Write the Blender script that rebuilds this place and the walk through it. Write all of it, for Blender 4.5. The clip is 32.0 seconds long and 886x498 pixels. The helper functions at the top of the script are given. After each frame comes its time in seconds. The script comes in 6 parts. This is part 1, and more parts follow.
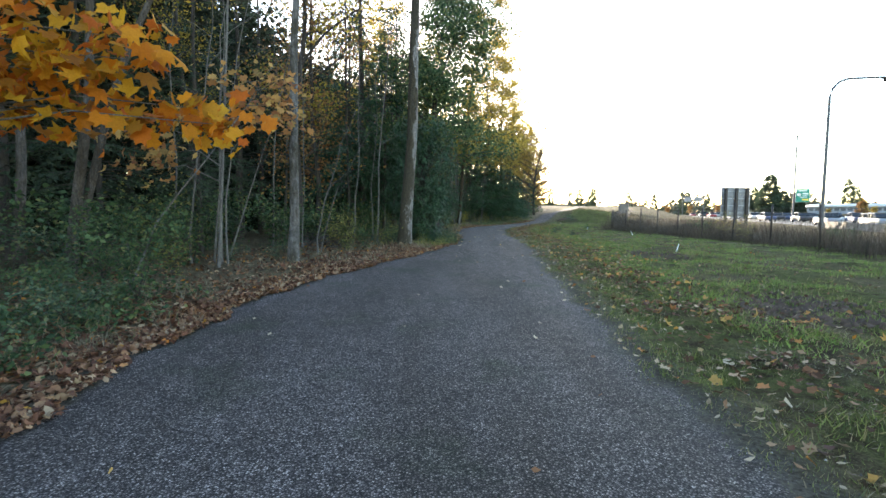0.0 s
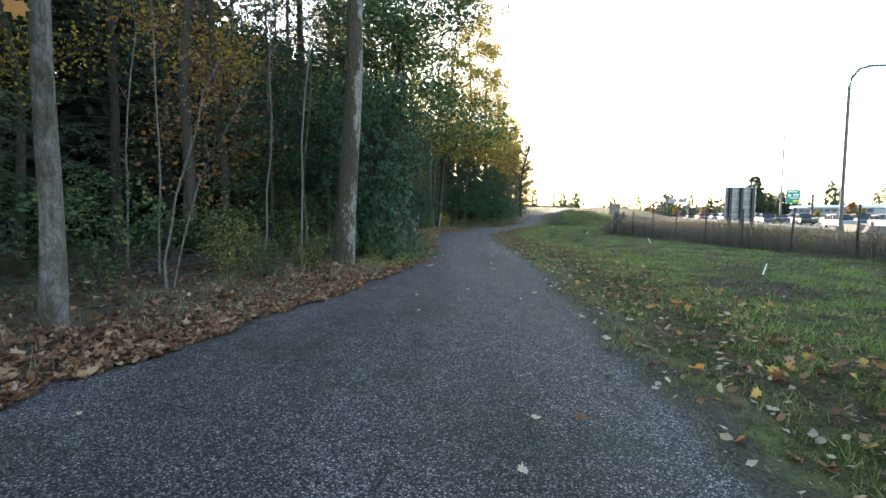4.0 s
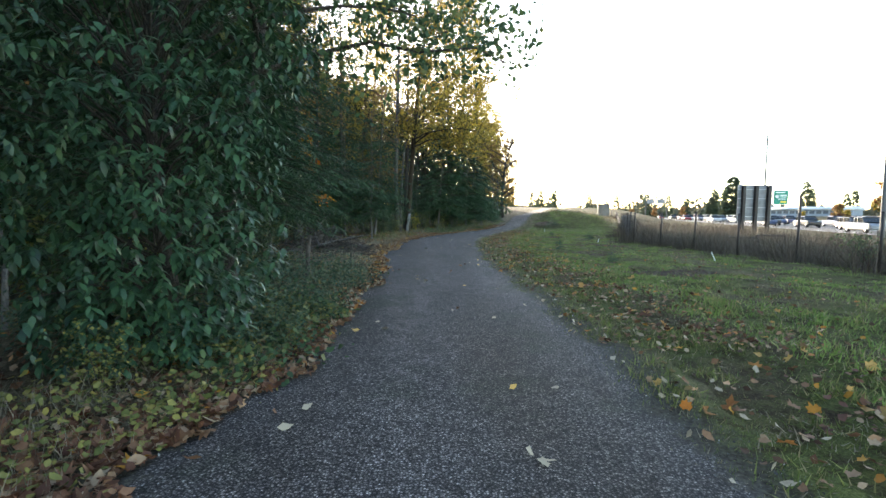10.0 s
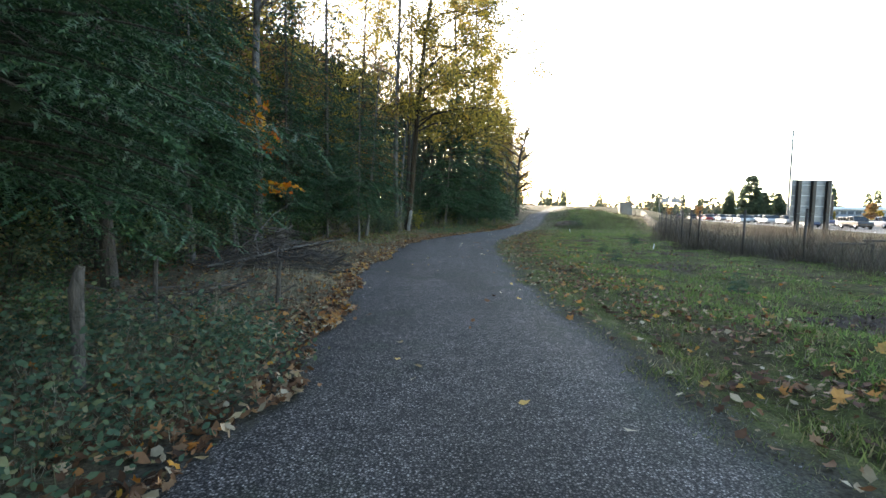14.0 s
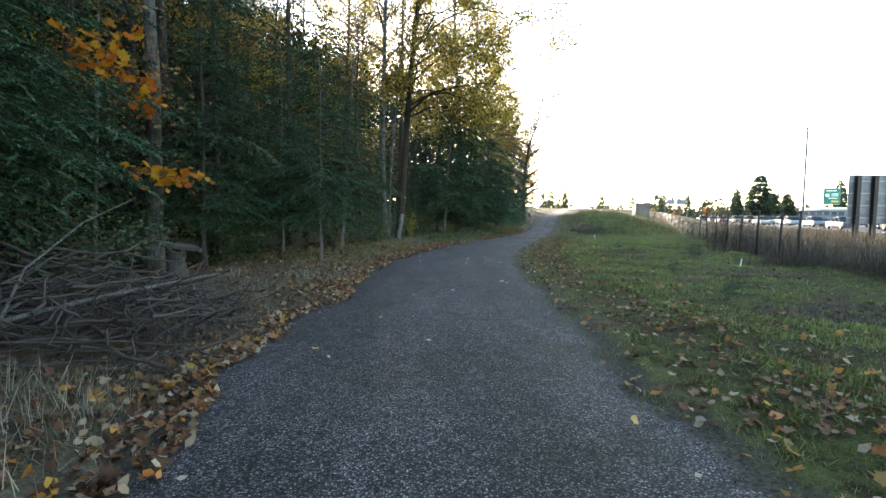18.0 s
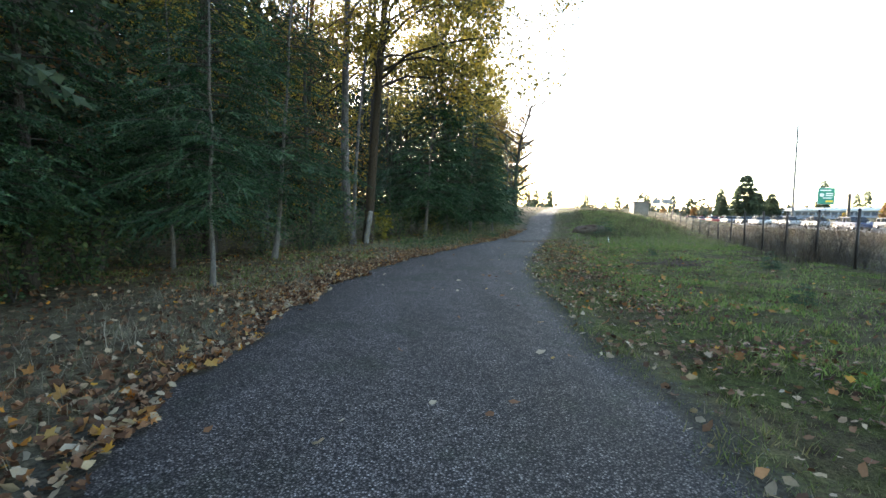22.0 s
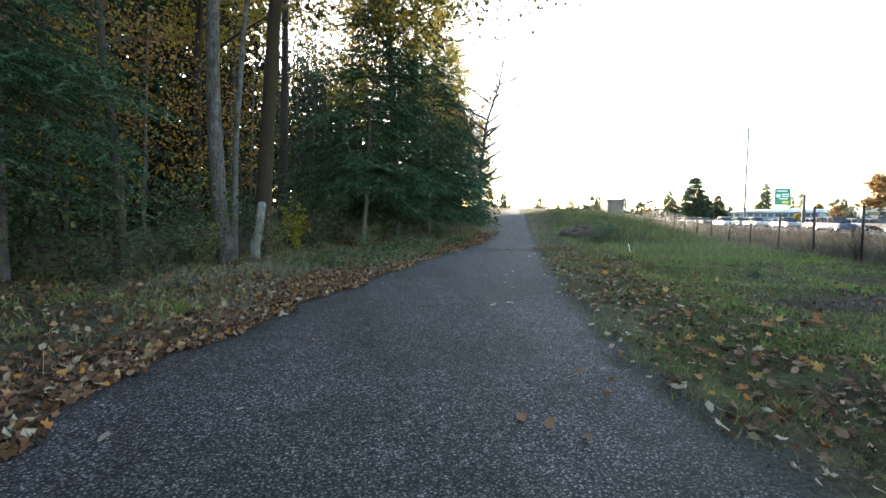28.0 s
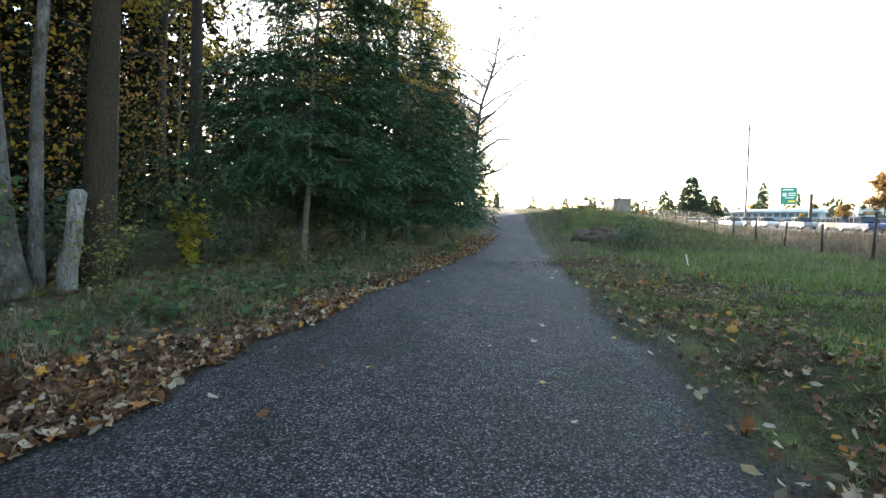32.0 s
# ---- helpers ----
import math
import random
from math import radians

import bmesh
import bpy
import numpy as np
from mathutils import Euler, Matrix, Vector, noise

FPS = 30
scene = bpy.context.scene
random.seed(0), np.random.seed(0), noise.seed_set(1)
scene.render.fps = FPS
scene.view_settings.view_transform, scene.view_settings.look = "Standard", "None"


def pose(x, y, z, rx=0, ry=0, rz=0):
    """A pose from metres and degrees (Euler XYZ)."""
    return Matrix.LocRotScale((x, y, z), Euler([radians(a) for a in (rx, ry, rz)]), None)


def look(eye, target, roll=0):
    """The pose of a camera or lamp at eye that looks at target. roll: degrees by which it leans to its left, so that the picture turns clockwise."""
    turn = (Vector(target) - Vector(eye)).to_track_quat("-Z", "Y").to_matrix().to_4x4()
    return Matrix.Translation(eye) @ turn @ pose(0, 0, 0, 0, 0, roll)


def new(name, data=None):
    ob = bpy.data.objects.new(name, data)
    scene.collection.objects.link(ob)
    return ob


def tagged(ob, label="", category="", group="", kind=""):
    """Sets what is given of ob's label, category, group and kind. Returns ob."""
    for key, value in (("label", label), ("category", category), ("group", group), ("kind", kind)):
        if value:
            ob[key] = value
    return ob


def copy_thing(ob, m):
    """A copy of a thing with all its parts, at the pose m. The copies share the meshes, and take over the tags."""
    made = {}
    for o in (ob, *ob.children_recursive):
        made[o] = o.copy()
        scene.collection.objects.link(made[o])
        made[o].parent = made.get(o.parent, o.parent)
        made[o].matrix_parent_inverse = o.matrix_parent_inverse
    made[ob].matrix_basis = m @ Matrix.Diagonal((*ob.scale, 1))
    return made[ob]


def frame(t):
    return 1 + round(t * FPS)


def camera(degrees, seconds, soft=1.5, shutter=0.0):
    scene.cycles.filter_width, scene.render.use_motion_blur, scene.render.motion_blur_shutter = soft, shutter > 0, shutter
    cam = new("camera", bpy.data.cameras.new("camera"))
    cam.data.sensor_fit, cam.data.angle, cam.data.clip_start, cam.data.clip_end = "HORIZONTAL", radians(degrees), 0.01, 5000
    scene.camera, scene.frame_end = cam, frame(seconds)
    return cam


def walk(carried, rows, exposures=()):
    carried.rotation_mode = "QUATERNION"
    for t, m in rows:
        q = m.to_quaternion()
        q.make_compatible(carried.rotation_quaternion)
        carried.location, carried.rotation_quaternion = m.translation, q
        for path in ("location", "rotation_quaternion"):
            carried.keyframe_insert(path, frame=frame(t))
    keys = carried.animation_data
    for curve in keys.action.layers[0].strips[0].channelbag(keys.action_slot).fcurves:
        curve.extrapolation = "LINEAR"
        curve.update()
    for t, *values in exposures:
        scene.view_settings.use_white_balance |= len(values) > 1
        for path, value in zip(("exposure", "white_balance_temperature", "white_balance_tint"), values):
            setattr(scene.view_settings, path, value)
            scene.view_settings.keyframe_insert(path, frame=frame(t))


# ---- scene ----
cam = camera(86.0, 32.0)
METRES, EYE, TILT, LEAN, TURN = 51.7, 1.5, 0.0, 0.0, 0.0
ROWS = [
    (0.0, 0.0, 0.0, 0.0, 0.03, -4.21, -0.36),
    (0.5, 0.0007, 0.0174, -0.0001, -0.07, -4.24, -0.4),
    (1.0, 0.0017, 0.0349, -0.0002, -0.41, -4.22, -0.36),
    (1.5, 0.0029, 0.0516, -0.0007, -0.84, -4.21, -0.46),
    (2.0, 0.0045, 0.0691, -0.0012, -1.1, -4.15, -0.32),
    (2.5, 0.0066, 0.0856, -0.0008, -1.41, -4.18, -0.42),
    (3.0, 0.0077, 0.103, -0.0003, -1.64, -4.09, -0.33),
    (3.5, 0.0099, 0.1196, 0.0006, -1.87, -4.03, -0.36),
    (5.5, 0.0153, 0.1801, 0.0016, -2.19, -4.0, -0.24),
    (6.0, 0.0167, 0.196, 0.0014, -2.26, -4.08, -0.33),
    (6.5, 0.0186, 0.2118, 0.002, -2.28, -4.02, -0.25),
    (7.0, 0.0202, 0.2273, 0.002, -2.8, -4.08, -0.44),
    (7.5, 0.0217, 0.2433, 0.0022, -3.72, -4.01, -0.49),
    (8.0, 0.0229, 0.2586, 0.0026, -4.09, -3.96, -0.61),
    (8.5, 0.024, 0.2741, 0.0025, -4.23, -3.97, -0.5),
    (9.0, 0.0262, 0.2897, 0.003, -4.47, -4.01, -0.57),
    (9.5, 0.0275, 0.3067, 0.0032, -4.8, -4.14, -0.6),
    (10.0, 0.0295, 0.3233, 0.0039, -4.92, -4.06, -0.6),
    (10.5, 0.0308, 0.3403, 0.0038, -5.1, -4.18, -0.67),
    (11.0, 0.0325, 0.3571, 0.0037, -4.9, -4.08, -0.65),
    (11.5, 0.0334, 0.3737, 0.0033, -4.88, -4.11, -0.74),
    (12.0, 0.0348, 0.3905, 0.003, -4.67, -4.11, -0.81),
    (12.5, 0.0356, 0.4065, 0.0023, -4.44, -4.13, -0.89),
    (13.0, 0.037, 0.4222, 0.002, -4.16, -4.15, -0.77),
    (13.5, 0.0378, 0.4385, 0.0019, -4.06, -4.19, -0.9),
    (14.0, 0.0387, 0.4548, 0.0022, -4.14, -4.25, -0.94),
    (14.5, 0.0395, 0.4708, 0.0023, -4.18, -4.28, -1.08),
    (16.5, 0.0434, 0.5394, 0.0025, -4.53, -3.85, -0.7),
    (17.0, 0.0444, 0.5557, 0.0026, -4.57, -3.88, -0.62),
    (17.5, 0.0469, 0.5711, 0.0027, -4.44, -3.77, -0.56),
    (18.0, 0.0492, 0.5867, 0.0025, -4.22, -3.82, -0.54),
    (18.5, 0.0522, 0.6016, 0.0034, -4.31, -3.8, -0.5),
    (19.0, 0.054, 0.6167, 0.0028, -4.82, -3.82, -0.69),
    (19.5, 0.0558, 0.6319, 0.0025, -5.18, -3.79, -0.65),
    (20.0, 0.0566, 0.647, 0.0021, -5.52, -3.75, -0.7),
    (20.5, 0.0581, 0.662, 0.0023, -5.74, -3.7, -0.65),
    (21.0, 0.0585, 0.677, 0.0017, -5.97, -3.78, -0.8),
    (21.5, 0.0595, 0.6928, 0.0017, -5.94, -3.85, -0.72),
    (22.0, 0.0611, 0.7082, 0.0019, -6.21, -3.92, -0.75),
    (22.5, 0.0628, 0.7244, 0.0019, -6.44, -3.82, -0.64),
    (23.0, 0.0651, 0.7399, 0.0019, -6.69, -3.79, -0.66),
    (23.5, 0.0667, 0.756, 0.0015, -6.99, -3.84, -0.66),
    (24.0, 0.0687, 0.7718, 0.0014, -7.23, -3.78, -0.71),
    (24.5, 0.07, 0.7877, 0.001, -7.69, -3.9, -0.82),
    (25.0, 0.072, 0.8032, 0.001, -7.95, -3.8, -0.8),
    (25.5, 0.0734, 0.8189, 0.0006, -8.54, -3.8, -0.87),
    (27.5, 0.0819, 0.8691, -0.0011, -11.4, -3.54, -0.83),
    (28.0, 0.0842, 0.8826, -0.0018, -11.92, -3.6, -0.7),
    (28.5, 0.0873, 0.896, -0.0018, -12.2, -3.59, -0.72),
    (29.0, 0.0909, 0.91, -0.0021, -12.48, -3.55, -0.56),
    (29.5, 0.0946, 0.9227, -0.0017, -12.38, -3.44, -0.62),
    (30.0, 0.0984, 0.9363, -0.002, -12.46, -3.51, -0.59),
    (30.5, 0.1025, 0.9498, -0.0016, -12.36, -3.43, -0.6),
    (31.0, 0.106, 0.9636, -0.0017, -12.6, -3.43, -0.67),
    (31.5, 0.1109, 0.9769, -0.0015, -12.63, -3.5, -0.54),
    (32.0, 0.1153, 0.9906, -0.0017, -12.78, -3.49, -0.57),
]
STOPS = 2.76
walk(cam, [(t, pose(0, 0, EYE, TILT, LEAN, TURN) @ pose(METRES * x, METRES * y, METRES * z, 90 + pitch, roll, yaw)) for t, x, y, z, yaw, pitch, roll in ROWS],
     exposures=[(0.0, STOPS, 6650.0, 12.0), (32.0, STOPS, 6650.0, 12.0)])

# ---- light: low sun straight ahead behind the woods, clear pale sky ----
SUN_AZ, SUN_EL = 1.6, 11.3          # degrees to the left of +y, and above the horizon
world = bpy.data.worlds.new("sky")
scene.world = world
world.use_nodes = True
wt = world.node_tree
sky = wt.nodes.new("ShaderNodeTexSky")
sky.sky_type, sky.sun_disc = "NISHITA", False
sky.sun_elevation, sky.sun_rotation = radians(SUN_EL), radians(-SUN_AZ)
sky.air_density, sky.dust_density, sky.ozone_density = 1.0, 0.4, 1.0
wt.links.new(sky.outputs[0], wt.nodes["Background"].inputs[0])
wt.nodes["Background"].inputs[1].default_value = 0.15

sun_dir = Vector((-math.sin(radians(SUN_AZ)) * math.cos(radians(SUN_EL)), math.cos(radians(SUN_AZ)) * math.cos(radians(SUN_EL)), math.sin(radians(SUN_EL))))
sun_data = bpy.data.lights.new("sun", "SUN")
sun_data.energy, sun_data.angle, sun_data.color = 3.5, radians(0.6), (1.0, 0.86, 0.66)
sun = new("sun", sun_data)
sun.matrix_world = look(sun_dir * 50, (0, 0, 0))

rng = np.random.default_rng(7)


# ---- materials ----
def material(name, rough=0.8, metal=0.0, color=(0.5, 0.5, 0.5)):
    m = bpy.data.materials.new(name)
    m.use_nodes = True
    p = m.node_tree.nodes["Principled BSDF"]
    p.inputs["Base Color"].default_value = (*color, 1)
    p.inputs["Roughness"].default_value = rough
    p.inputs["Metallic"].default_value = metal
    return m, m.node_tree, p


def node(nt, kind, **values):
    n = nt.nodes.new(kind)
    for k, v in values.items():
        n.inputs[k.replace("_", " ")].default_value = v
    return n


def ramp(nt, fac, stops, constant=False):
    r = nt.nodes.new("ShaderNodeValToRGB")
    els = r.color_ramp.elements
    while len(els) < len(stops):
        els.new(0.5)
    for e, (at, c) in zip(els, stops):
        e.position, e.color = at, (*c, 1)
    if constant:
        r.color_ramp.interpolation = "CONSTANT"
    nt.links.new(fac, r.inputs[0])
    return r.outputs[0]


def mix(nt, fac, a, b, kind="MIX"):
    m = nt.nodes.new("ShaderNodeMix")
    m.data_type, m.blend_type = "RGBA", kind
    for sock, v in ((m.inputs[0], fac), (m.inputs[6], a), (m.inputs[7], b)):
        if isinstance(v, (int, float)):
            sock.default_value = v
        elif isinstance(v, tuple):
            sock.default_value = (*v, 1)
        else:
            nt.links.new(v, sock)
    return m.outputs[2]


def coords(nt, scale=(1, 1, 1), kind="Object"):
    t = nt.nodes.new("ShaderNodeTexCoord")
    m = nt.nodes.new("ShaderNodeMapping")
    m.inputs["Scale"].default_value = scale
    nt.links.new(t.outputs[kind], m.inputs[0])
    return m.outputs[0]


def noise_of(nt, vec, scale, detail=4.0, rough=0.55):
    n = node(nt, "ShaderNodeTexNoise", Scale=scale, Detail=detail, Roughness=rough)
    nt.links.new(vec, n.inputs["Vector"])
    return n.outputs["Fac"]


def voronoi_of(nt, vec, scale, out="Distance"):
    n = node(nt, "ShaderNodeTexVoronoi", Scale=scale)
    nt.links.new(vec, n.inputs["Vector"])
    return n.outputs[out]


def bump(nt, p, height, strength=0.5, distance=0.02, after=None):
    b = node(nt, "ShaderNodeBump", Strength=strength, Distance=distance)
    nt.links.new(height, b.inputs["Height"])
    if after is not None:
        nt.links.new(after, b.inputs["Normal"])
    nt.links.new(b.outputs[0], p.inputs["Normal"])
    return b.outputs[0]


def leaf_mat(name, stops, through_light=0.35, rough=0.55, gloss=0.14, mute=0.16):
    m, nt, p = material(name, rough)
    g = nt.nodes.new("ShaderNodeNewGeometry")
    muted = []
    for at, c in stops:
        grey = 0.3 * c[0] + 0.6 * c[1] + 0.1 * c[2]
        muted.append((at, tuple(v + (grey - v) * mute for v in c)))
    col = ramp(nt, g.outputs["Random Per Island"], muted)
    n = noise_of(nt, coords(nt), 35.0, 2.0)
    col = mix(nt, 0.35, col, ramp(nt, n, [(0.3, (0.4, 0.4, 0.4)), (0.7, (1, 1, 1))]), "MULTIPLY")
    nt.links.new(col, p.inputs["Base Color"])
    p.inputs["Specular IOR Level"].default_value = gloss
    tr = nt.nodes.new("ShaderNodeBsdfTranslucent")
    nt.links.new(col, tr.inputs[0])
    mx = nt.nodes.new("ShaderNodeMixShader")
    mx.inputs[0].default_value = through_light
    nt.links.new(p.outputs[0], mx.inputs[1])
    nt.links.new(tr.outputs[0], mx.inputs[2])
    nt.links.new(mx.outputs[0], nt.nodes["Material Output"].inputs[0])
    return m


def plain(name, color, rough=0.6, metal=0.0, spread=0.25, scale=6.0, relief=0.1):
    m, nt, p = material(name, rough, metal)
    v = coords(nt)
    n = noise_of(nt, v, scale, 5.0)
    c = tuple(x * (1 - spread) for x in color)
    d = tuple(min(1, x * (1 + spread)) for x in color)
    nt.links.new(ramp(nt, n, [(0.3, c), (0.7, d)]), p.inputs["Base Color"])
    if relief:
        bump(nt, p, noise_of(nt, v, scale * 8, 3.0), relief, 0.01)
    return m


def bark_mat(name, dark, light, moss=(0.07, 0.06, 0.015), moss_amount=0.5, fine=9.0, pale=None, moss_side=0.0, furrow=0.4):
    m, nt, p = material(name, 0.9)
    v = coords(nt, (1, 1, 0.16))
    ridge = noise_of(nt, v, fine * 3.2, 6.0, 0.65)
    col = ramp(nt, ridge, [(0.3, tuple(c * 0.7 for c in dark)), (0.42, tuple(c * 0.5 + d * 0.5 for c, d in zip(dark, light))), (0.6, light), (0.78, tuple(c * 1.15 for c in light))])
    v2 = coords(nt)
    if pale:
        blot = noise_of(nt, v2, 5.0, 4.0)
        col = mix(nt, ramp(nt, blot, [(0.5, (0, 0, 0)), (0.58, (1, 1, 1))]), col, mix(nt, ridge, dark, pale))
    patch = noise_of(nt, coords(nt, (1, 1, 0.55)), 1.7, 8.0, 0.72)
    if moss_side:
        place = nt.nodes.new("ShaderNodeSeparateXYZ")
        nt.links.new(nt.nodes.new("ShaderNodeTexCoord").outputs["Normal"], place.inputs[0])
        way = node(nt, "ShaderNodeMath")
        way.operation = "MULTIPLY_ADD"
        nt.links.new(place.outputs[0], way.inputs[0])
        way.inputs[1].default_value = -moss_side
        nt.links.new(ramp(nt, patch, [(0.33, (0, 0, 0)), (0.67, (1, 1, 1))]), way.inputs[2])
        patch = way.outputs[0]
    fac = ramp(nt, patch, [(1.0 - moss_amount - 0.06, (0, 0, 0)), (1.0 - moss_amount + 0.1, (0.9, 0.9, 0.9))])
    col = mix(nt, fac, col, mix(nt, ridge, tuple(c * 0.4 for c in moss), tuple(c * 1.7 for c in moss)))
    warp = node(nt, "ShaderNodeTexNoise", Scale=4.0, Detail=3.0)
    nt.links.new(coords(nt), warp.inputs["Vector"])
    shifted = mix(nt, 0.2, coords(nt, (1, 1, 0.2)), warp.outputs["Color"])
    crack = node(nt, "ShaderNodeTexVoronoi", Scale=fine * 2.8)
    crack.feature = "DISTANCE_TO_EDGE"
    nt.links.new(shifted, crack.inputs["Vector"])
    plate = ramp(nt, crack.outputs["Distance"], [(0.0, (0, 0, 0)), (0.22, (1, 1, 1))])
    col = mix(nt, furrow, col, ramp(nt, plate, [(0.0, (0.22, 0.21, 0.2)), (0.7, (1.1, 1.1, 1.1))]), "MULTIPLY")
    nt.links.new(col, p.inputs["Base Color"])
    first = bump(nt, p, ridge, 1.0, 0.05)
    bump(nt, p, plate, furrow, 0.04, first)
    return m


# gravel: blue-grey crushed stone with pale chips and worn bands, breaking up into moss and soil at its edges
def turf_colour(nt, v):
    mid = noise_of(nt, v, 3.4, 9.0, 0.78)
    big = noise_of(nt, v, 0.45, 5.0, 0.65)
    turf = ramp(nt, mid, [(0.3, (0.018, 0.013, 0.008)), (0.4, (0.042, 0.03, 0.016)), (0.5, (0.07, 0.08, 0.025)), (0.62, (0.105, 0.115, 0.036)), (0.78, (0.15, 0.13, 0.06))])
    turf = mix(nt, ramp(nt, big, [(0.42, (0.75, 0.75, 0.75)), (0.54, (0, 0, 0))]), turf, ramp(nt, mid, [(0.35, (0.045, 0.034, 0.022)), (0.65, (0.13, 0.1, 0.058))]))
    mould = ramp(nt, mid, [(0.3, (0.035, 0.026, 0.018)), (0.45, (0.095, 0.075, 0.05)), (0.55, (0.135, 0.115, 0.07)), (0.7, (0.25, 0.2, 0.14))])
    wood_at = nt.nodes.new("ShaderNodeAttribute")
    wood_at.attribute_name = "wood"
    tiny = noise_of(nt, v, 48.0, 4.0, 0.7)
    shade = ramp(nt, tiny, [(0.35, (0.25, 0.25, 0.25)), (0.65, (1.5, 1.5, 1.5))])
    return mix(nt, wood_at.outputs["Fac"], turf, mould), big, tiny, shade


GRAVEL, nt, p = material("gravel", 0.85)
v = coords(nt)
cell = voronoi_of(nt, v, 62.0, "Color")
sep = nt.nodes.new("ShaderNodeSeparateColor")
nt.links.new(cell, sep.inputs[0])
stone = ramp(nt, sep.outputs[0], [(0.0, (0.034, 0.029, 0.027)), (0.4, (0.1, 0.087, 0.081)), (0.8, (0.175, 0.153, 0.143)), (0.97, (0.31, 0.28, 0.255))])
fine_n = noise_of(nt, v, 160.0, 3.0)
small = nt.nodes.new("ShaderNodeSeparateColor")
nt.links.new(voronoi_of(nt, v, 135.0, "Color"), small.inputs[0])
stone = mix(nt, 1.0, stone, ramp(nt, small.outputs[1], [(0.1, (0.68, 0.68, 0.68)), (0.6, (1.08, 1.08, 1.08)), (0.95, (1.4, 1.4, 1.4))]), "MULTIPLY")
stone = mix(nt, 0.6, stone, ramp(nt, fine_n, [(0.3, (0.4, 0.4, 0.41)), (0.7, (1.25, 1.25, 1.28))]), "MULTIPLY")
band = noise_of(nt, coords(nt, (1, 0.18, 1)), 0.9, 4.0)
stone = mix(nt, 1.0, stone, ramp(nt, band, [(0.35, (0.72, 0.71, 0.7)), (0.65, (1.14, 1.15, 1.18))]), "MULTIPLY")
blot = noise_of(nt, v, 5.0, 7.0, 0.7)
stone = mix(nt, 1.0, stone, ramp(nt, blot, [(0.35, (0.72, 0.72, 0.72)), (0.62, (1.18, 1.18, 1.18))]), "MULTIPLY")
moss_n = noise_of(nt, v, 0.55, 6.0, 0.65)
stone = mix(nt, ramp(nt, moss_n, [(0.53, (0, 0, 0)), (0.68, (0.65, 0.65, 0.65))]), stone, (0.036, 0.052, 0.022))
# shade between the stones, multiplied into their colour
gap = voronoi_of(nt, v, 62.0)
stone = mix(nt, 1.0, stone, ramp(nt, gap, [(0.22, (1.25, 1.25, 1.25)), (0.58, (0.2, 0.2, 0.2))]), "MULTIPLY")
edge_at = nt.nodes.new("ShaderNodeAttribute")
edge_at.attribute_name = "edge"
broken = node(nt, "ShaderNodeMath")
broken.operation = "MULTIPLY_ADD"
nt.links.new(noise_of(nt, v, 4.2, 9.0, 0.78), broken.inputs[0])
broken.inputs[1].default_value = 1.7
nt.links.new(edge_at.outputs["Fac"], broken.inputs[2])
soil_n = ramp(nt, noise_of(nt, v, 30.0, 4.0), [(0.3, (0.022, 0.019, 0.015)), (0.7, (0.088, 0.08, 0.06))])


def above(a, b):
    r = node(nt, "ShaderNodeMapRange")
    r.inputs["From Min"].default_value, r.inputs["From Max"].default_value = a, b
    nt.links.new(broken.outputs[0], r.inputs["Value"])
    return r.outputs[0]


stone = mix(nt, above(1.0, 1.25), stone, soil_n)
turf_c, _, _, turf_shade = turf_colour(nt, v)
stone = mix(nt, above(1.5, 2.0), stone, mix(nt, 0.7, turf_c, turf_shade, "MULTIPLY"))
nt.links.new(ramp(nt, above(1.0, 1.3), [(0.0, (0.22, 0.22, 0.22)), (1.0, (0.03, 0.03, 0.03))]), p.inputs["Specular IOR Level"])
nt.links.new(stone, p.inputs["Base Color"])
dist = voronoi_of(nt, v, 62.0)
b1 = bump(nt, p, dist, -1.0, 0.022)
b2 = bump(nt, p, fine_n, 0.4, 0.008, b1)
bump(nt, p, blot, 0.5, 0.03, b2)

# ground: turf on the open side, needle and leaf mould under the trees, dry verge by the road
GROUND, nt, p = material("ground", 0.95)
p.inputs["Specular IOR Level"].default_value = 0.05
v = coords(nt)
col, big, tiny, turf_shade = turf_colour(nt, v)
mid_of = noise_of(nt, v, 1.1, 8.0, 0.72)
dry = ramp(nt, mid_of, [(0.3, (0.03, 0.025, 0.016)), (0.45, (0.06, 0.054, 0.028)), (0.55, (0.085, 0.075, 0.04)), (0.7, (0.14, 0.11, 0.07))])
dry_at = nt.nodes.new("ShaderNodeAttribute")
dry_at.attribute_name = "verge"
col = mix(nt, dry_at.outputs["Fac"], col, dry)
col = mix(nt, 0.7, col, turf_shade, "MULTIPLY")
nt.links.new(col, p.inputs["Base Color"])
bump(nt, p, tiny, 1.0, 0.05)

ASPHALT = plain("asphalt", (0.055, 0.055, 0.057), 0.85, 0, 0.3, 0.8)
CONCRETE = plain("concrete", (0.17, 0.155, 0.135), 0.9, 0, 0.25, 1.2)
PAINT_LINE = plain("road_paint", (0.7, 0.7, 0.66), 0.7, 0, 0.15, 3.0)
BARK_GREY = bark_mat("bark_grey", (0.04, 0.032, 0.027), (0.12, 0.105, 0.093), (0.04, 0.027, 0.012), 0.5, furrow=0.5)
BARK_BIG = bark_mat("bark_furrowed", (0.06, 0.054, 0.05), (0.24, 0.225, 0.215), (0.03, 0.022, 0.006), 0.85, 7.0, moss_side=0.5, furrow=0.55)
BARK_DARK = bark_mat("bark_dark", (0.022, 0.018, 0.015), (0.065, 0.053, 0.044), (0.03, 0.025, 0.01), 0.45)
